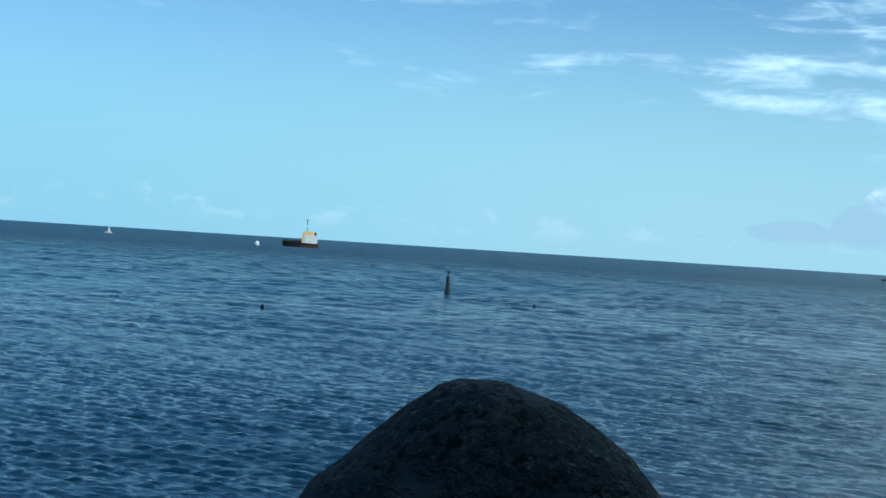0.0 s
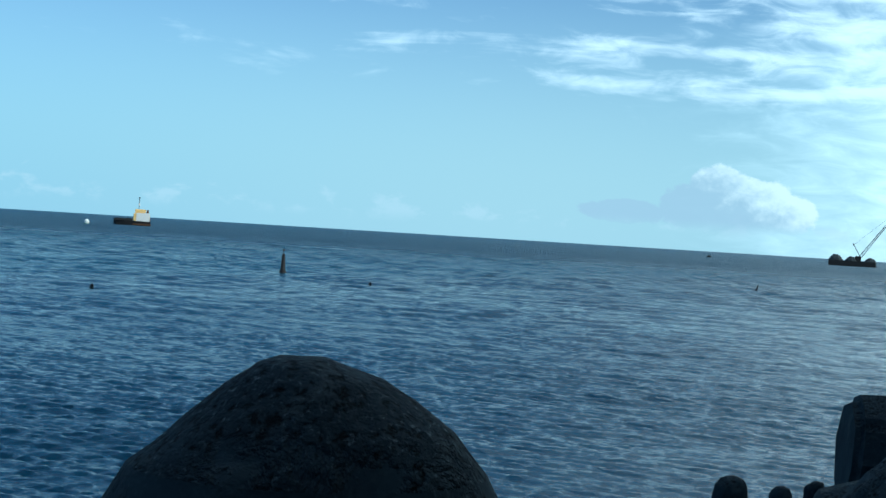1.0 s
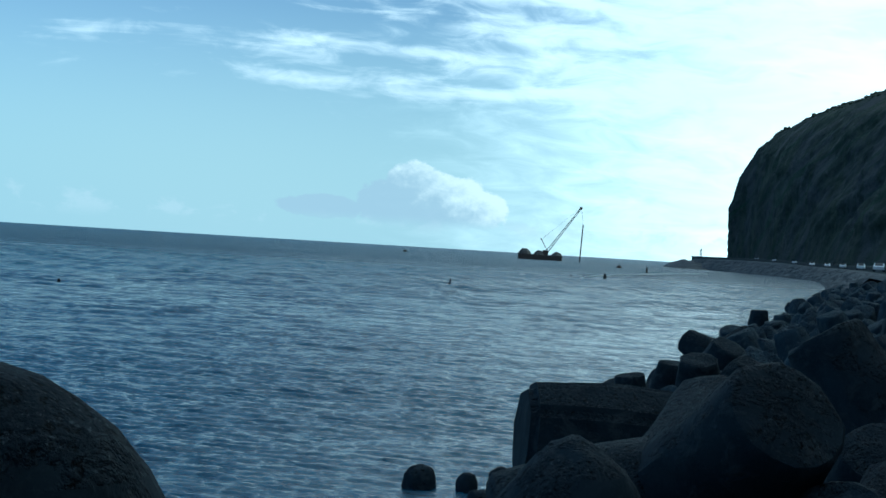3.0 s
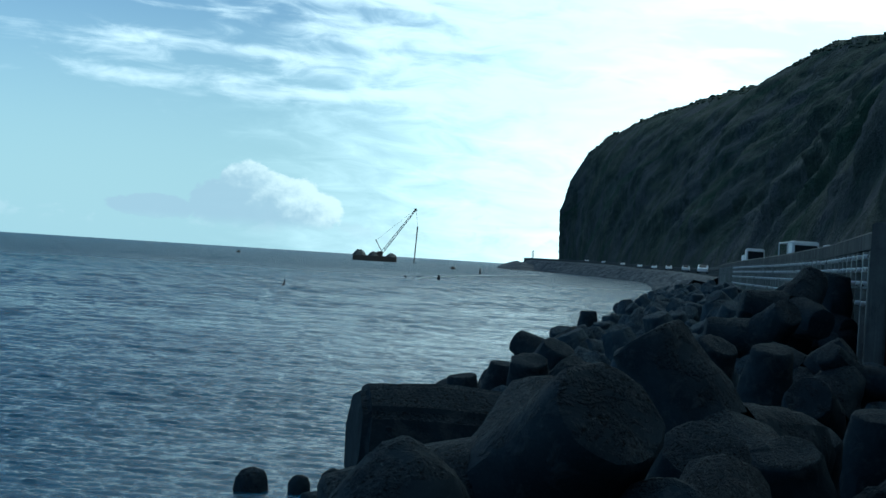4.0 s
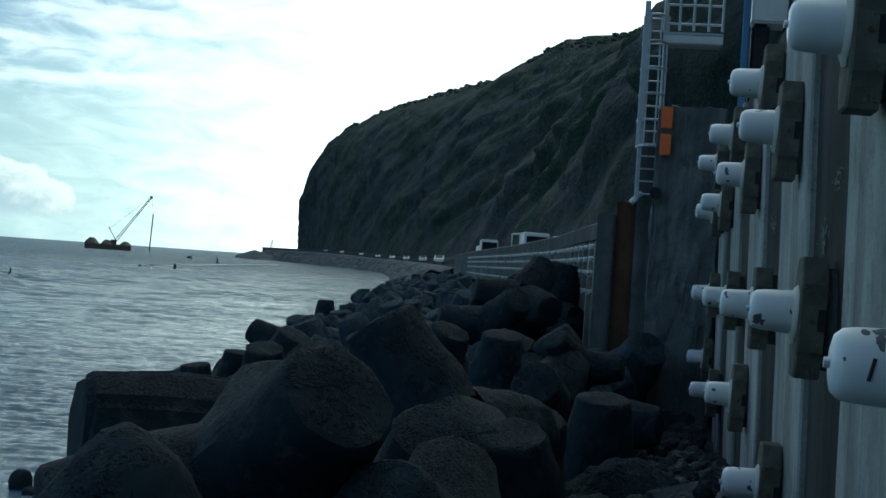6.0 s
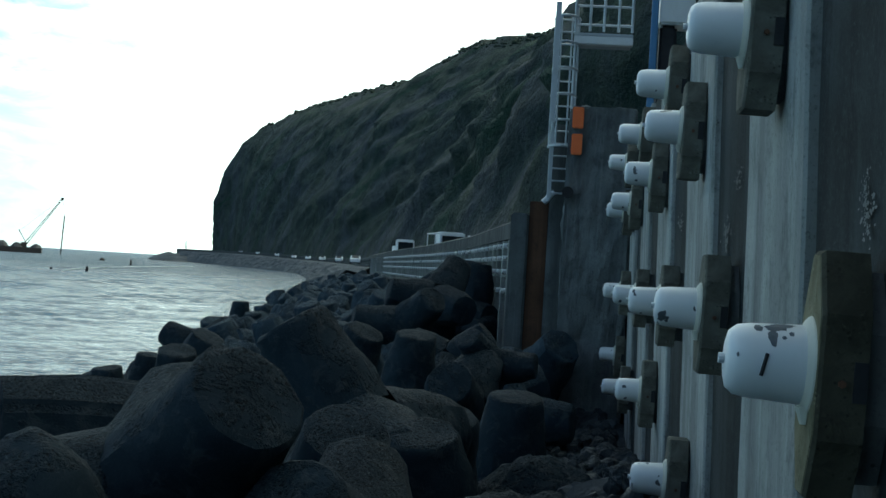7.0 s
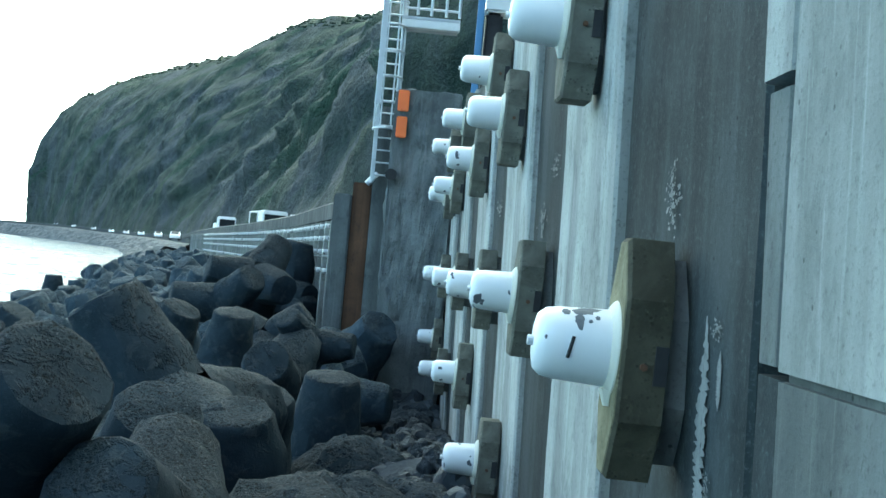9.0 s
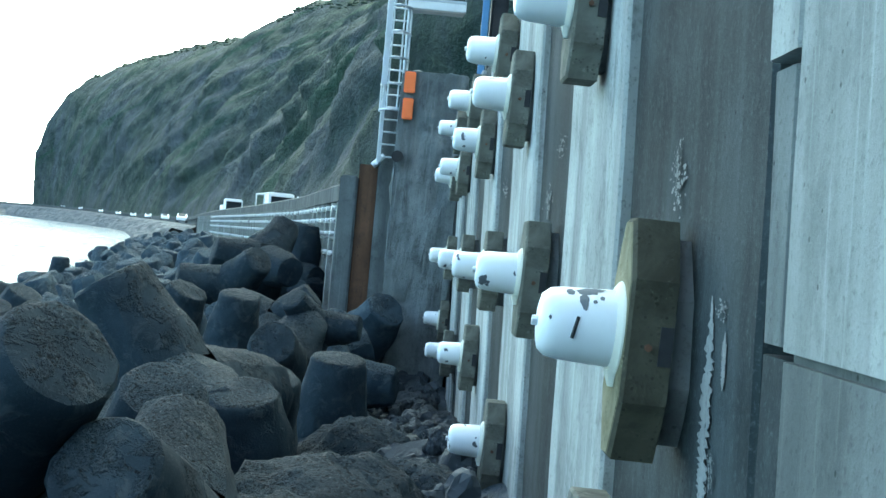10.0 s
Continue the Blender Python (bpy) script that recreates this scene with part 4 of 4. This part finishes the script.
def build_bed():
    """Rubble between the wall and the water."""
    verts, faces = [], []
    stations = np.concatenate([np.arange(-10, 60, 0.5), np.arange(60, 432, 4.0)])
    across = np.linspace(0, 1.25, 46)
    for s in stations:
        for f in across:
            n = foot_line(s) - 0.1 + (shore(s) - foot_line(s)) * f
            p = at_wall(s, n, bed_height(s, n))
            lump = noise.fractal(Vector((s, n, 0)) * 0.9, 0.8, 2.0, 4) * 0.22 + noise.cell(Vector((s * 1.3, n * 1.3, 4))) * 0.16
            verts.append(p + Vector((0, 0, lump)))
    w = len(across)
    for i in range(len(stations) - 1):
        for j in range(w - 1):
            a = i * w + j
            faces.append((a, a + w, a + w + 1, a + 1))
    mesh = bpy.data.meshes.new("rubble")
    mesh.from_pydata(verts, [], faces)
    mesh.materials.append(RUBBLE)
    tagged(new("rubble", mesh), "wet dark broken rock at the foot of the sea wall", "rubble", kind="stuff")


build_bed()

EYE = Vector((0.1, 0, 4.5))


def block_rings():
    """Rings of the armour block that lies nearest the water."""
    way = (ALONG * -0.5 + SEAWARD * 0.8 + Vector((0, 0, 0.06))).normalized()
    side = way.cross(Vector((0, 0, 1))).normalized()
    lift = side.cross(way)
    tip = Vector((6.25, 14.05, 2.42))
    return [(tip - way * d, side, lift, r) for d, r in ((-0.1, 0.66), (0.3, 0.72), (0.9, 0.76), (1.7, 0.74))]


def build_tetrapods():
    rng = random.Random(11)
    placed = []

    def leg(tip, way, second, size, k):
        """A tetrapod by one leg's end, that leg's way and a second leg's way: along, seaward, up."""
        ways = [ALONG * a + SEAWARD * b + Vector((0, 0, c)) for a, b, c in (way, second)]
        ob = leg_towards(tip, ways[0], ways[1], size, k)
        placed.append((ob.matrix_basis.translation.copy(), size))

    leg((5.55, 8.04, 3.51), (-0.54, -0.54, 0.60), (0.9, 0.1, 0.5), 0.88, 0)
    leg((9.01, 12.62, 3.80), (-0.00, 0.51, 0.80), (-0.5, -0.6, -0.5), 0.85, 1)
    leg((7.73, 9.75, 2.97), (-0.58, -0.19, 0.75), (-0.7, 0.5, -0.3), 0.80, 2)
    leg((9.24, 10.46, 2.83), (-0.31, 0.07, 0.92), (-0.8, -0.5, -0.3), 0.76, 3)
    leg((11.29, 12.39, 2.72), (-0.29, -0.13, 0.90), (-0.4, 0.8, -0.3), 0.72, 0)
    leg((5.65, 7.61, 2.78), (-0.76, 0.20, 0.55), (0.9, 0.1, 0.5), 0.80, 1)
    leg((13.42, 13.45, 2.82), (-0.15, -0.06, 0.95), (-0.9, -0.0, -0.4), 0.78, 2)
    leg((17.15, 16.82, 2.91), (-0.18, -0.95, 0.10), (-0.2, 0.3, -0.9), 0.45, 3)
    leg((18.58, 19.64, 3.30), (-0.06, -0.65, 0.60), (-0.6, 0.4, -0.6), 0.55, 0)
    leg((14.72, 16.33, 2.71), (-0.86, 0.03, 0.45), (-0.0, -0.6, -0.7), 0.75, 1)
    leg((14.95, 17.51, 3.39), (-0.19, -0.12, 0.95), (-0.6, -0.6, -0.3), 0.66, 2)
    leg((15.52, 19.61, 3.30), (-0.25, -0.34, 0.80), (-0.8, 0.4, -0.3), 0.70, 3)
    leg((19.55, 25.35, 3.21), (-0.25, 0.92, 0.10), (-0.1, -0.3, -0.9), 0.70, 0)
    leg((22.89, 25.20, 3.51), (-0.76, -0.56, -0.10), (0.2, -0.3, -0.9), 0.75, 1)
    leg((24.80, 28.86, 4.40), (-0.05, 0.50, 0.80), (-0.6, -0.7, 0.0), 0.80, 2)
    leg((25.79, 27.99, 4.77), (0.01, -0.10, 0.95), (-0.8, -0.4, -0.3), 0.80, 3)
    leg((11.36, 15.21, 3.16), (-0.40, -0.58, 0.60), (-0.9, -0.2, -0.4), 0.70, 0)
    leg((15.31, 29.11, 1.75), (-0.13, 0.06, 0.90), (-0.9, -0.3, -0.4), 0.68, 1)
    leg((17.16, 30.41, 1.96), (-0.07, -0.13, 0.95), (-0.9, -0.3, -0.4), 0.72, 2)
    leg((16.73, 28.37, 2.23), (-0.29, -0.08, 0.90), (-0.9, -0.3, -0.4), 0.90, 3)
    leg((19.94, 32.29, 2.29), (-0.21, -0.37, 0.80), (-0.9, -0.2, -0.4), 0.95, 0)
    leg((17.12, 31.51, 1.31), (-0.35, 0.41, 0.80), (-0.9, -0.3, -0.4), 0.70, 1)
    leg((40.51, 63.10, 2.16), (0.00, 0.00, 1.00), (-0.9, -0.2, -0.4), 0.90, 2)
    leg((15.37, 30.17, 1.45), (-0.32, 0.31, 0.80), (-0.8, -0.3, -0.4), 0.66, 3)
    leg((25.78, 40.44, 2.15), (-0.05, -0.63, 0.60), (-0.9, -0.2, -0.4), 0.85, 0)

    block = loft([[centre + side * (r * math.cos(math.pi / 4 * (k + 0.2))) + lift * (r * math.sin(math.pi / 4 * (k + 0.2))) for k in range(8)]
                  for centre, side, lift, r in block_rings()])
    bmesh.ops.bevel(block, geom=block.edges[:], offset=0.09, segments=3, affect="EDGES")
    block.normal_update()
    roughen(block, 1.4, 0.03)
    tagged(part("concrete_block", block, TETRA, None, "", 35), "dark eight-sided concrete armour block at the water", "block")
    placed.append((Vector((7.2, 13.6, 2.1)), 1.0))
    far = []
    s = 8.0
    while s < 300:
        s += 0.05 if s < 60 else 0.3
        inner, outer = foot_line(s) + (2.0 if s < 31 else 1.4 if s > 46 else 2.6), shore(s) - 1.0
        n = rng.uniform(inner, max(inner + 0.3, outer))
        f = (n - foot_line(s)) / (shore(s) - foot_line(s))
        top = float(np.interp(s, (7, 24, 36, 60, 110, 300), (1.4, 1.9, 2.5, 3.0, 2.8, 2.2)))
        z = top * (1 - f) + 0.15 * f + rng.uniform(-0.3, 0.4)
        p = at_wall(s, n, z)
        size = rng.uniform(0.66, 0.92)
        if (p - EYE).length < (26 if n < 9 else 15):
            continue
        if any((p - q).length < (0.7 if s < 60 else 1.05) * (size + r) for q, r in placed):
            continue
        placed.append((p, size))
        turn = Euler((rng.uniform(0, 6.28), rng.uniform(0, 6.28), rng.uniform(0, 6.28))).to_matrix().to_4x4()
        m = Matrix.Translation(p) @ turn @ Matrix.Scale(size, 4)
        if len(placed) < 290:
            tetrapod(m, rng.randrange(4), "grey sea-worn concrete tetrapod in the breakwater pile", PALE_TETRAS)
        else:
            far.append(m)
    bm = bmesh.new()
    for k, m in enumerate(far):
        start = len(bm.verts)
        bm.from_mesh(PALE_TETRAS[k % 4])
        bm.verts.ensure_lookup_table()
        bmesh.ops.transform(bm, matrix=m, verts=bm.verts[start:])
    if far:
        tagged(part("tetrapod_pile", bm, TETRA_PALE, None, "", 32), "distant dark concrete tetrapods along the sea wall", "tetrapods", kind="stuff")


build_tetrapods()


def boulder(name, rings, label, lumps, seed, centre, size=5.0):
    """A worn block skinned over oval rings of (x, y, z, half width, half depth)."""
    sides = 28
    shape = []
    for x, y, z, rx, ry in rings:
        shape.append([(x + rx * math.cos(2 * math.pi * i / sides), y + ry * math.sin(2 * math.pi * i / sides), z) for i in range(sides)])
    bm = loft(shape)
    bmesh.ops.subdivide_edges(bm, edges=bm.edges[:], cuts=1, use_grid_fill=True)
    bm.normal_update()
    roughen(bm, size, lumps, seed)
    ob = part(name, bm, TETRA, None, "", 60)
    ob.matrix_basis = Matrix.Translation(centre)
    return tagged(ob, label, "rock")


# the block right before the camera
boulder("rock", [(0.16, 0.2, -3.2, 1.2, 0.8), (0.16, 0.1, -0.9, 0.92, 0.6), (0.16, 0.0, -0.38, 0.62, 0.45), (0.188, 0, -0.235, 0.475, 0.38),
                 (0.162, 0, -0.135, 0.345, 0.3), (0.15, 0, -0.072, 0.255, 0.24), (0.122, 0, -0.022, 0.155, 0.17), (0.117, 0, 0.0, 0.09, 0.1)],
        "black weathered concrete block with a rounded crown", 0.012, 3.0, Vector((0.0, 4.8, 4.05)))


boulder("rock", [(0.0, 0.3, -3.0, 1.2, 0.9), (0.0, 0.15, -0.9, 0.85, 0.7), (0.0, 0.05, -0.45, 0.52, 0.5), (0.0, 0, -0.24, 0.36, 0.36), (-0.02, 0, -0.07, 0.16, 0.2), (-0.02, 0, 0.0, 0.05, 0.06)],
        "dark pitted concrete block with a peaked top", 0.03, 9.0, Vector((4.24, 8.6, 3.24)))


for k, (x, y, z, half) in enumerate(((12.6, 12.0, 2.15, 0.75), (8.9, 8.85, 2.42, 0.95), (10.6, 9.15, 2.25, 0.7), (10.9, 10.4, 2.1, 0.8), (7.5, 7.9, 2.3, 0.9), (12.0, 9.9, 2.1, 0.5))):
    boulder("rock", [(0.1, 0.0, -2.2, half * 1.5, half * 1.4), (0.1, 0, -0.8, half * 1.3, half * 1.2), (0, 0.05, -0.35, half * 1.1, half), (0.05, 0, -0.12, half * 0.8, half * 0.75), (0.0, 0, -0.02, half * 0.45, half * 0.4), (0.0, 0, 0.0, half * 0.15, half * 0.12)],
            "dark pitted lump of broken concrete below the wall", 0.14, 21.0 + k, Vector((x, y, z)), 2.4)


def build_debris():
    """Broken concrete and stones strewn between the tetrapods and the wall."""
    rng = random.Random(5)
    stone = bmesh.new()
    bmesh.ops.create_icosphere(stone, subdivisions=2, radius=1.0)
    stone.verts.index_update()
    ball, tris = [v.co.copy() for v in stone.verts], [[v.index for v in f.verts] for f in stone.faces]
    stone.free()
    bm = bmesh.new()
    for k in range(1000):
        s = rng.uniform(9, 34)
        n = rng.uniform(-1.0, 3.6) if s < 31 else rng.uniform(0.6, 3.5)
        r = rng.choice((0.06, 0.08, 0.11, 0.15, 0.24))
        m = Matrix.Translation(at_wall(s, n, bed_height(s, n) + 0.12)) @ Euler((rng.uniform(0, 6), rng.uniform(0, 6), rng.uniform(0, 6))).to_matrix().to_4x4() @ Matrix.Diagonal((1, rng.uniform(0.6, 1), rng.uniform(0.4, 0.8), 1))
        corners = [bm.verts.new(m @ (v * r) + Vector((rng.uniform(-1, 1), rng.uniform(-1, 1), rng.uniform(-1, 1))) * r * 0.14) for v in ball]
        for tri in tris:
            bm.faces.new([corners[i] for i in tri])
    tagged(part("broken_stone", bm, RUBBLE), "broken concrete and stones at the wall's foot", "stones", kind="stuff")


build_debris()


def build_shallows():
    for k, (az, dist, half, tall) in enumerate(((19.3, 25.6, 0.30, 0.40), (21.3, 25.5, 0.19, 0.32), (22.6, 26.4, 0.19, 0.33), (22.0, 25.0, 0.25, 0.12), (32.4, 90, 1.2, 0.5))):
        boulder("rock", [(0, 0, -0.8, half * 1.3, half * 1.2), (0, 0, 0.0, half * 1.1, half), (0, 0, tall * 0.6, half, half * 0.85), (0.02, 0, tall * 0.9, half * 0.72, half * 0.6), (0.0, 0, tall, half * 0.3, half * 0.3)],
                "small dark rock standing in the shallow water", 0.03, 5.0 + k, polar(az, dist))


build_shallows()

# ---- boats, buoys and vehicles ----


def build_barge():
    barge = thing("crane_barge", Matrix.Translation(polar(23.55, 876)) @ Matrix.Rotation(radians(-23.5), 4, "Z"), "dark work barge with a lattice crane and spoil heaps", "barge")
    hull = [[(x, y, z) for x, y in ((-14, -5), (13.6, -5), (14.2, 0), (13.6, 5), (-14, 5))] for z in (-1.0, 3.2)]
    part("hull", loft(hull), HULL, barge)
    for x, r, h in ((-10, 4.5, 3.6), (-0.5, 4.0, 2.6), (10.5, 3.6, 2.4)):
        bm = loft([[(x + rr * math.cos(a), rr * 0.9 * math.sin(a), 3.2 + hh) for a in np.linspace(0, 6.283, 13)[:-1]] for rr, hh in ((r, 0), (r * 0.75, h * 0.55), (r * 0.3, h))])
        bm.normal_update()
        roughen(bm, 0.4, 0.5, x)
        part("spoil_heap", bm, RUBBLE, barge)
    part("crane_house", box(1.4, 5.0, -2, 2, 3.2, 6.4, 0.2), HULL, barge)
    bm = bmesh.new()
    a, b = Vector((3.9, 0, 5.0)), Vector((24.4, 0, 34.5))
    side = Vector((0.82, 0, -0.57))
    for u in (-0.75, 0.75):
        for v in (-0.7, 0.7):
            rod(a + side * u + Vector((0, v, 0)), b + side * u * 0.4 + Vector((0, v * 0.4, 0)), 0.2, bm, 5)
    for k in range(16):
        f0, f1 = k / 16, (k + 1) / 16
        for v in (-0.7, 0.7):
            rod(a.lerp(b, f0) + side * 0.75 * (1 - 0.6 * f0) * (1 if k % 2 else -1) + Vector((0, v, 0)), a.lerp(b, f1) + side * 0.75 * (1 - 0.6 * f1) * (-1 if k % 2 else 1) + Vector((0, v, 0)), 0.12, bm, 4)
    part("jib", bm, HULL, barge, "lattice steel jib")
    part("jib_head", box(23.5, 25.1, -0.8, 0.8, 33.6, 35.2, 0.1), HULL, barge)
    bm = rod((4.5, 0, 6.0), (0.6, 0, 12.6), 0.22, None, 6)
    rod((0.6, 0, 12.6), (-0.2, 0, 14.0), 0.3, bm, 6)
    part("gantry", bm, HULL, barge)
    part("stay", rod((0.2, 0, 13.2), (24.3, 0, 34.8), 0.05, None, 4), HULL, barge)
    part("hoist_line", rod((24.6, 0, 34.0), (26.2, 0, 24.0), 0.07, None, 4), HULL, barge)
    part("spud_pile", rod((26.2, 0, 24.0), (25.2, 0, -1.0), 0.38, None, 8), HULL, barge)


def build_tug():
    tug = thing("tug", Matrix.Translation(polar(-5.9, 615)) @ Matrix.Rotation(radians(6), 4, "Z"), "small work boat with a dark bow and ochre deckhouse", "boat")
    rings = []
    for x, w, lo, hi in ((-8.6, 0.4, 0.4, 2.8), (-7.4, 1.6, -0.4, 2.6), (-4, 2.4, -0.6, 2.2), (2, 2.5, -0.6, 2.0), (7.2, 2.3, -0.5, 2.1)):
        rings.append([(x, -w * 0.6, lo), (x, w * 0.6, lo), (x, w, hi), (x, -w, hi)])
    part("hull", loft(rings), HULL, tug)
    part("belting", box(-0.6, 7.5, -2.7, 2.6, 0.1, 0.9, 0.2), RUST, tug)
    part("deckhouse", box(-0.2, 6.8, -2.3, 2.1, 1.8, 5.4, 0.25), OCHRE, tug, "ochre and white deckhouse")
    part("deckhouse_side", box(1.0, 6.7, -2.42, -2.3, 1.9, 5.6, 0.04), WHITE, tug, "white painted side")
    part("wheelhouse", box(0.4, 5.0, -1.9, 1.6, 5.4, 7.2, 0.25), OCHRE, tug)
    part("funnel", rod((5.8, 0.6, 5.4), (5.8, 0.6, 7.0), 0.5, None, 12), RUST, tug, "rust brown funnel")
    part("bulwark", box(-8.2, -0.4, -2.3, -2.15, 2.0, 3.1, 0.05), HULL, tug, "black bulwark along the bow")
    for x in (0.9, 2.0, 3.1):
        part("window", box(x, x + 0.8, -1.87, -1.78, 5.9, 6.6), GLASS, tug)
    part("mast", rod((2.0, 0, 7.0), (2.0, 0, 12.2), 0.14, None, 6), HULL, tug)
    part("mast_lamp", box(1.7, 2.3, -0.3, 0.3, 8.8, 10.0, 0.1), WHITE, tug)
    part("mast_head", box(1.6, 2.4, -0.2, 0.2, 12.0, 12.5, 0.05), HULL, tug)


def build_buoys():
    mark = thing("channel_mark", Matrix.Translation(polar(0.27, 129)), "dark slender channel marker standing in the sea", "buoy")
    part("float", loft([[(r * math.cos(a), r * math.sin(a), z) for a in np.linspace(0, 6.283, 13)[:-1]] for r, z in ((0.34, -0.5), (0.34, 0.1), (0.22, 0.35), (0.15, 1.6), (0.10, 1.75))]), HULL, mark, "", 40)
    part("topmark", box(-0.12, 0.12, -0.12, 0.12, 2.0, 2.2, 0.03), HULL, mark)
    part("topmark_rod", rod((0, 0, 1.7), (0, 0, 2.1), 0.015, None, 6), HULL, mark)
    white = thing("mooring_buoy", Matrix.Translation(polar(-7.75, 555)), "white mooring buoy with a green base", "buoy")
    part("ball", loft([[(r * math.cos(a), r * math.sin(a), z) for a in np.linspace(0, 6.283, 17)[:-1]] for r, z in ((0.5, -0.2), (0.95, 0.5), (0.95, 1.1), (0.6, 1.7), (0.2, 1.9))]), WHITE, white, "", 50)
    part("base", rod((0, 0, -0.4), (0, 0, 0.2), 1.2, None, 16), GREEN, white, "dark green base")
    sail = thing("sailing_boat", Matrix.Translation(polar(-13.75, 790)), "tiny white sailing boat far out at sea", "boat")
    part("hull", loft([[(x, -w, 0.9), (x, w, 0.9), (x, w * 0.5, -0.2), (x, -w * 0.5, -0.2)] for x, w in ((-2.2, 0.2), (0, 0.9), (1.8, 0.6))]), WHITE, sail)
    part("sail", loft([[(-0.8, 0.0, 1.0), (0.9, 0.0, 1.0), (0.9, 0.06, 1.0), (-0.8, 0.06, 1.0)], [(0.0, 0.0, 4.6), (0.1, 0.0, 4.6), (0.1, 0.06, 4.6), (0.0, 0.06, 4.6)]]), WHITE, sail)
    for az, dist, r, h in ((3.93, 111, 0.13, 0.28), (-7.4, 85, 0.13, 0.25), (19.86, 164, 0.2, 0.32), (19.9, 172, 0.12, 0.7), (26.3, 281, 0.35, 1.1), (28.0, 455, 0.35, 2.0), (17.9, 900, 1.6, 1.4), (26.85, 600, 1.2, 1.2), (24.9, 285, 0.3, 0.5)):
        b = thing("marker_buoy", Matrix.Translation(polar(az, dist)), "small dark marker buoy floating on the sea", "buoy", "marker buoys on the sea")
        part("float", loft([[(rr * math.cos(a), rr * math.sin(a), z * h) for a in np.linspace(0, 6.283, 13)[:-1]] for rr, z in ((r * 0.8, -0.3), (r, 0.2), (r * 0.7, 0.75), (r * 0.25, 1.0))]), HULL, b, "", 50)


def build_vehicles():
    def place(az, dist, turn, z=4.6):
        p = polar(az, dist, z)
        return Matrix.Translation(p) @ Matrix.Rotation(radians(turn), 4, "Z")

    def wheel(parent, x, y, r):
        w = part("wheel", rod((x, y - 0.12, r), (x, y + 0.12, r), r, None, 16), BLACK, parent)
        part("rim", rod((x, y - 0.13, r), (x, y + 0.13, r), r * 0.55, None, 12), GALV, w)

    def car(m, label, tall=1.5, long=4.3, mat=None):
        c = thing("car", m, label, "car", "vehicles on the coast road")
        w = 0.85
        prof = [(-long / 2, 0.35), (-long / 2, 0.85), (-long / 2 + 0.9, 0.98), (-long / 2 + 1.5, tall), (long / 2 - 0.9, tall), (long / 2 - 0.1, 0.95), (long / 2, 0.4)]
        part("body", loft([[(x, y * (0.86 if z > 1.1 else 1.0), z) for x, z in prof] for y in (-w, w)]), mat or WHITE, c)
        part("windscreen", box(-0.36, 0.36, -0.62, 0.62, -0.015, 0.015, 0.0, None, Matrix.Translation((-long / 2 + 1.17, 0, (0.98 + tall) / 2 + 0.02)) @ Matrix.Rotation(-math.atan2(tall - 0.98, 0.6), 4, "Y")), GLASS, c)
        for sgn in (-1, 1):
            part("side_window", box(-long / 2 + 1.6, long / 2 - 1.0, sgn * w * 0.87 - 0.02, sgn * w * 0.87 + 0.02, 1.08, tall - 0.1), GLASS, c)
            for x in (-long / 2 + 0.8, long / 2 - 0.8):
                wheel(c, x, sgn * (w - 0.1), 0.32)
        return c

    def truck(m, label, van=True):
        c = thing("truck", m, label, "truck", "vehicles on the coast road")
        part("chassis", box(-2.6, 2.8, -0.8, 0.8, 0.45, 0.7, 0.03), BLACK, c)
        part("cab", box(-2.7, -0.9, -0.95, 0.95, 0.5, 2.7, 0.12), WHITE, c)
        part("windscreen", box(-2.74, -2.68, -0.8, 0.8, 1.55, 2.4), GLASS, c)
        part("bed", box(-0.8, 2.8, -1.0, 1.0, 0.7, 1.15 if not van else 2.0, 0.04), WHITE if van else GALV, c)
        if not van:
            for y in (-0.95, 0.95):
                for x in (-0.7, 2.7):
                    part("rack_post", rod((x, y, 1.1), (x, y, 2.6), 0.05, None, 6), GALV, c)
                part("rack_rail", rod((-2.4, y, 2.6), (2.7, y, 2.6), 0.05, None, 6), GALV, c)
            part("rack_rail", rod((-0.7, -0.95, 2.6), (-0.7, 0.95, 2.6), 0.05, None, 6), GALV, c)
            part("rack_rail", rod((2.7, -0.95, 2.6), (2.7, 0.95, 2.6), 0.05, None, 6), GALV, c)
        for sgn in (-1, 1):
            for x in (-1.9, 1.7):
                wheel(c, x, sgn * 0.85, 0.4)
        return c

    truck(place(39.2, 150, 56, 4.9), "white delivery truck on the coast road")
    truck(place(41.0, 105, 60, 4.7), "white flatbed truck with a load rack", False)
    car(place(42.95, 60, 60, 4.5), "white car on the coast road", 1.6)
    car(place(40.2, 118, 52, 4.7), "white car on the coast road")
    for az, dist in ((37.2, 240), (36.5, 330), (35.8, 420), (35.2, 500), (34.6, 560), (33.9, 640), (33.1, 720), (32.4, 800)):
        car(place(az, dist, 50, crest(dist) - 1.0), "pale car in the distant line of traffic")


build_barge()
build_tug()
build_buoys()
build_vehicles()
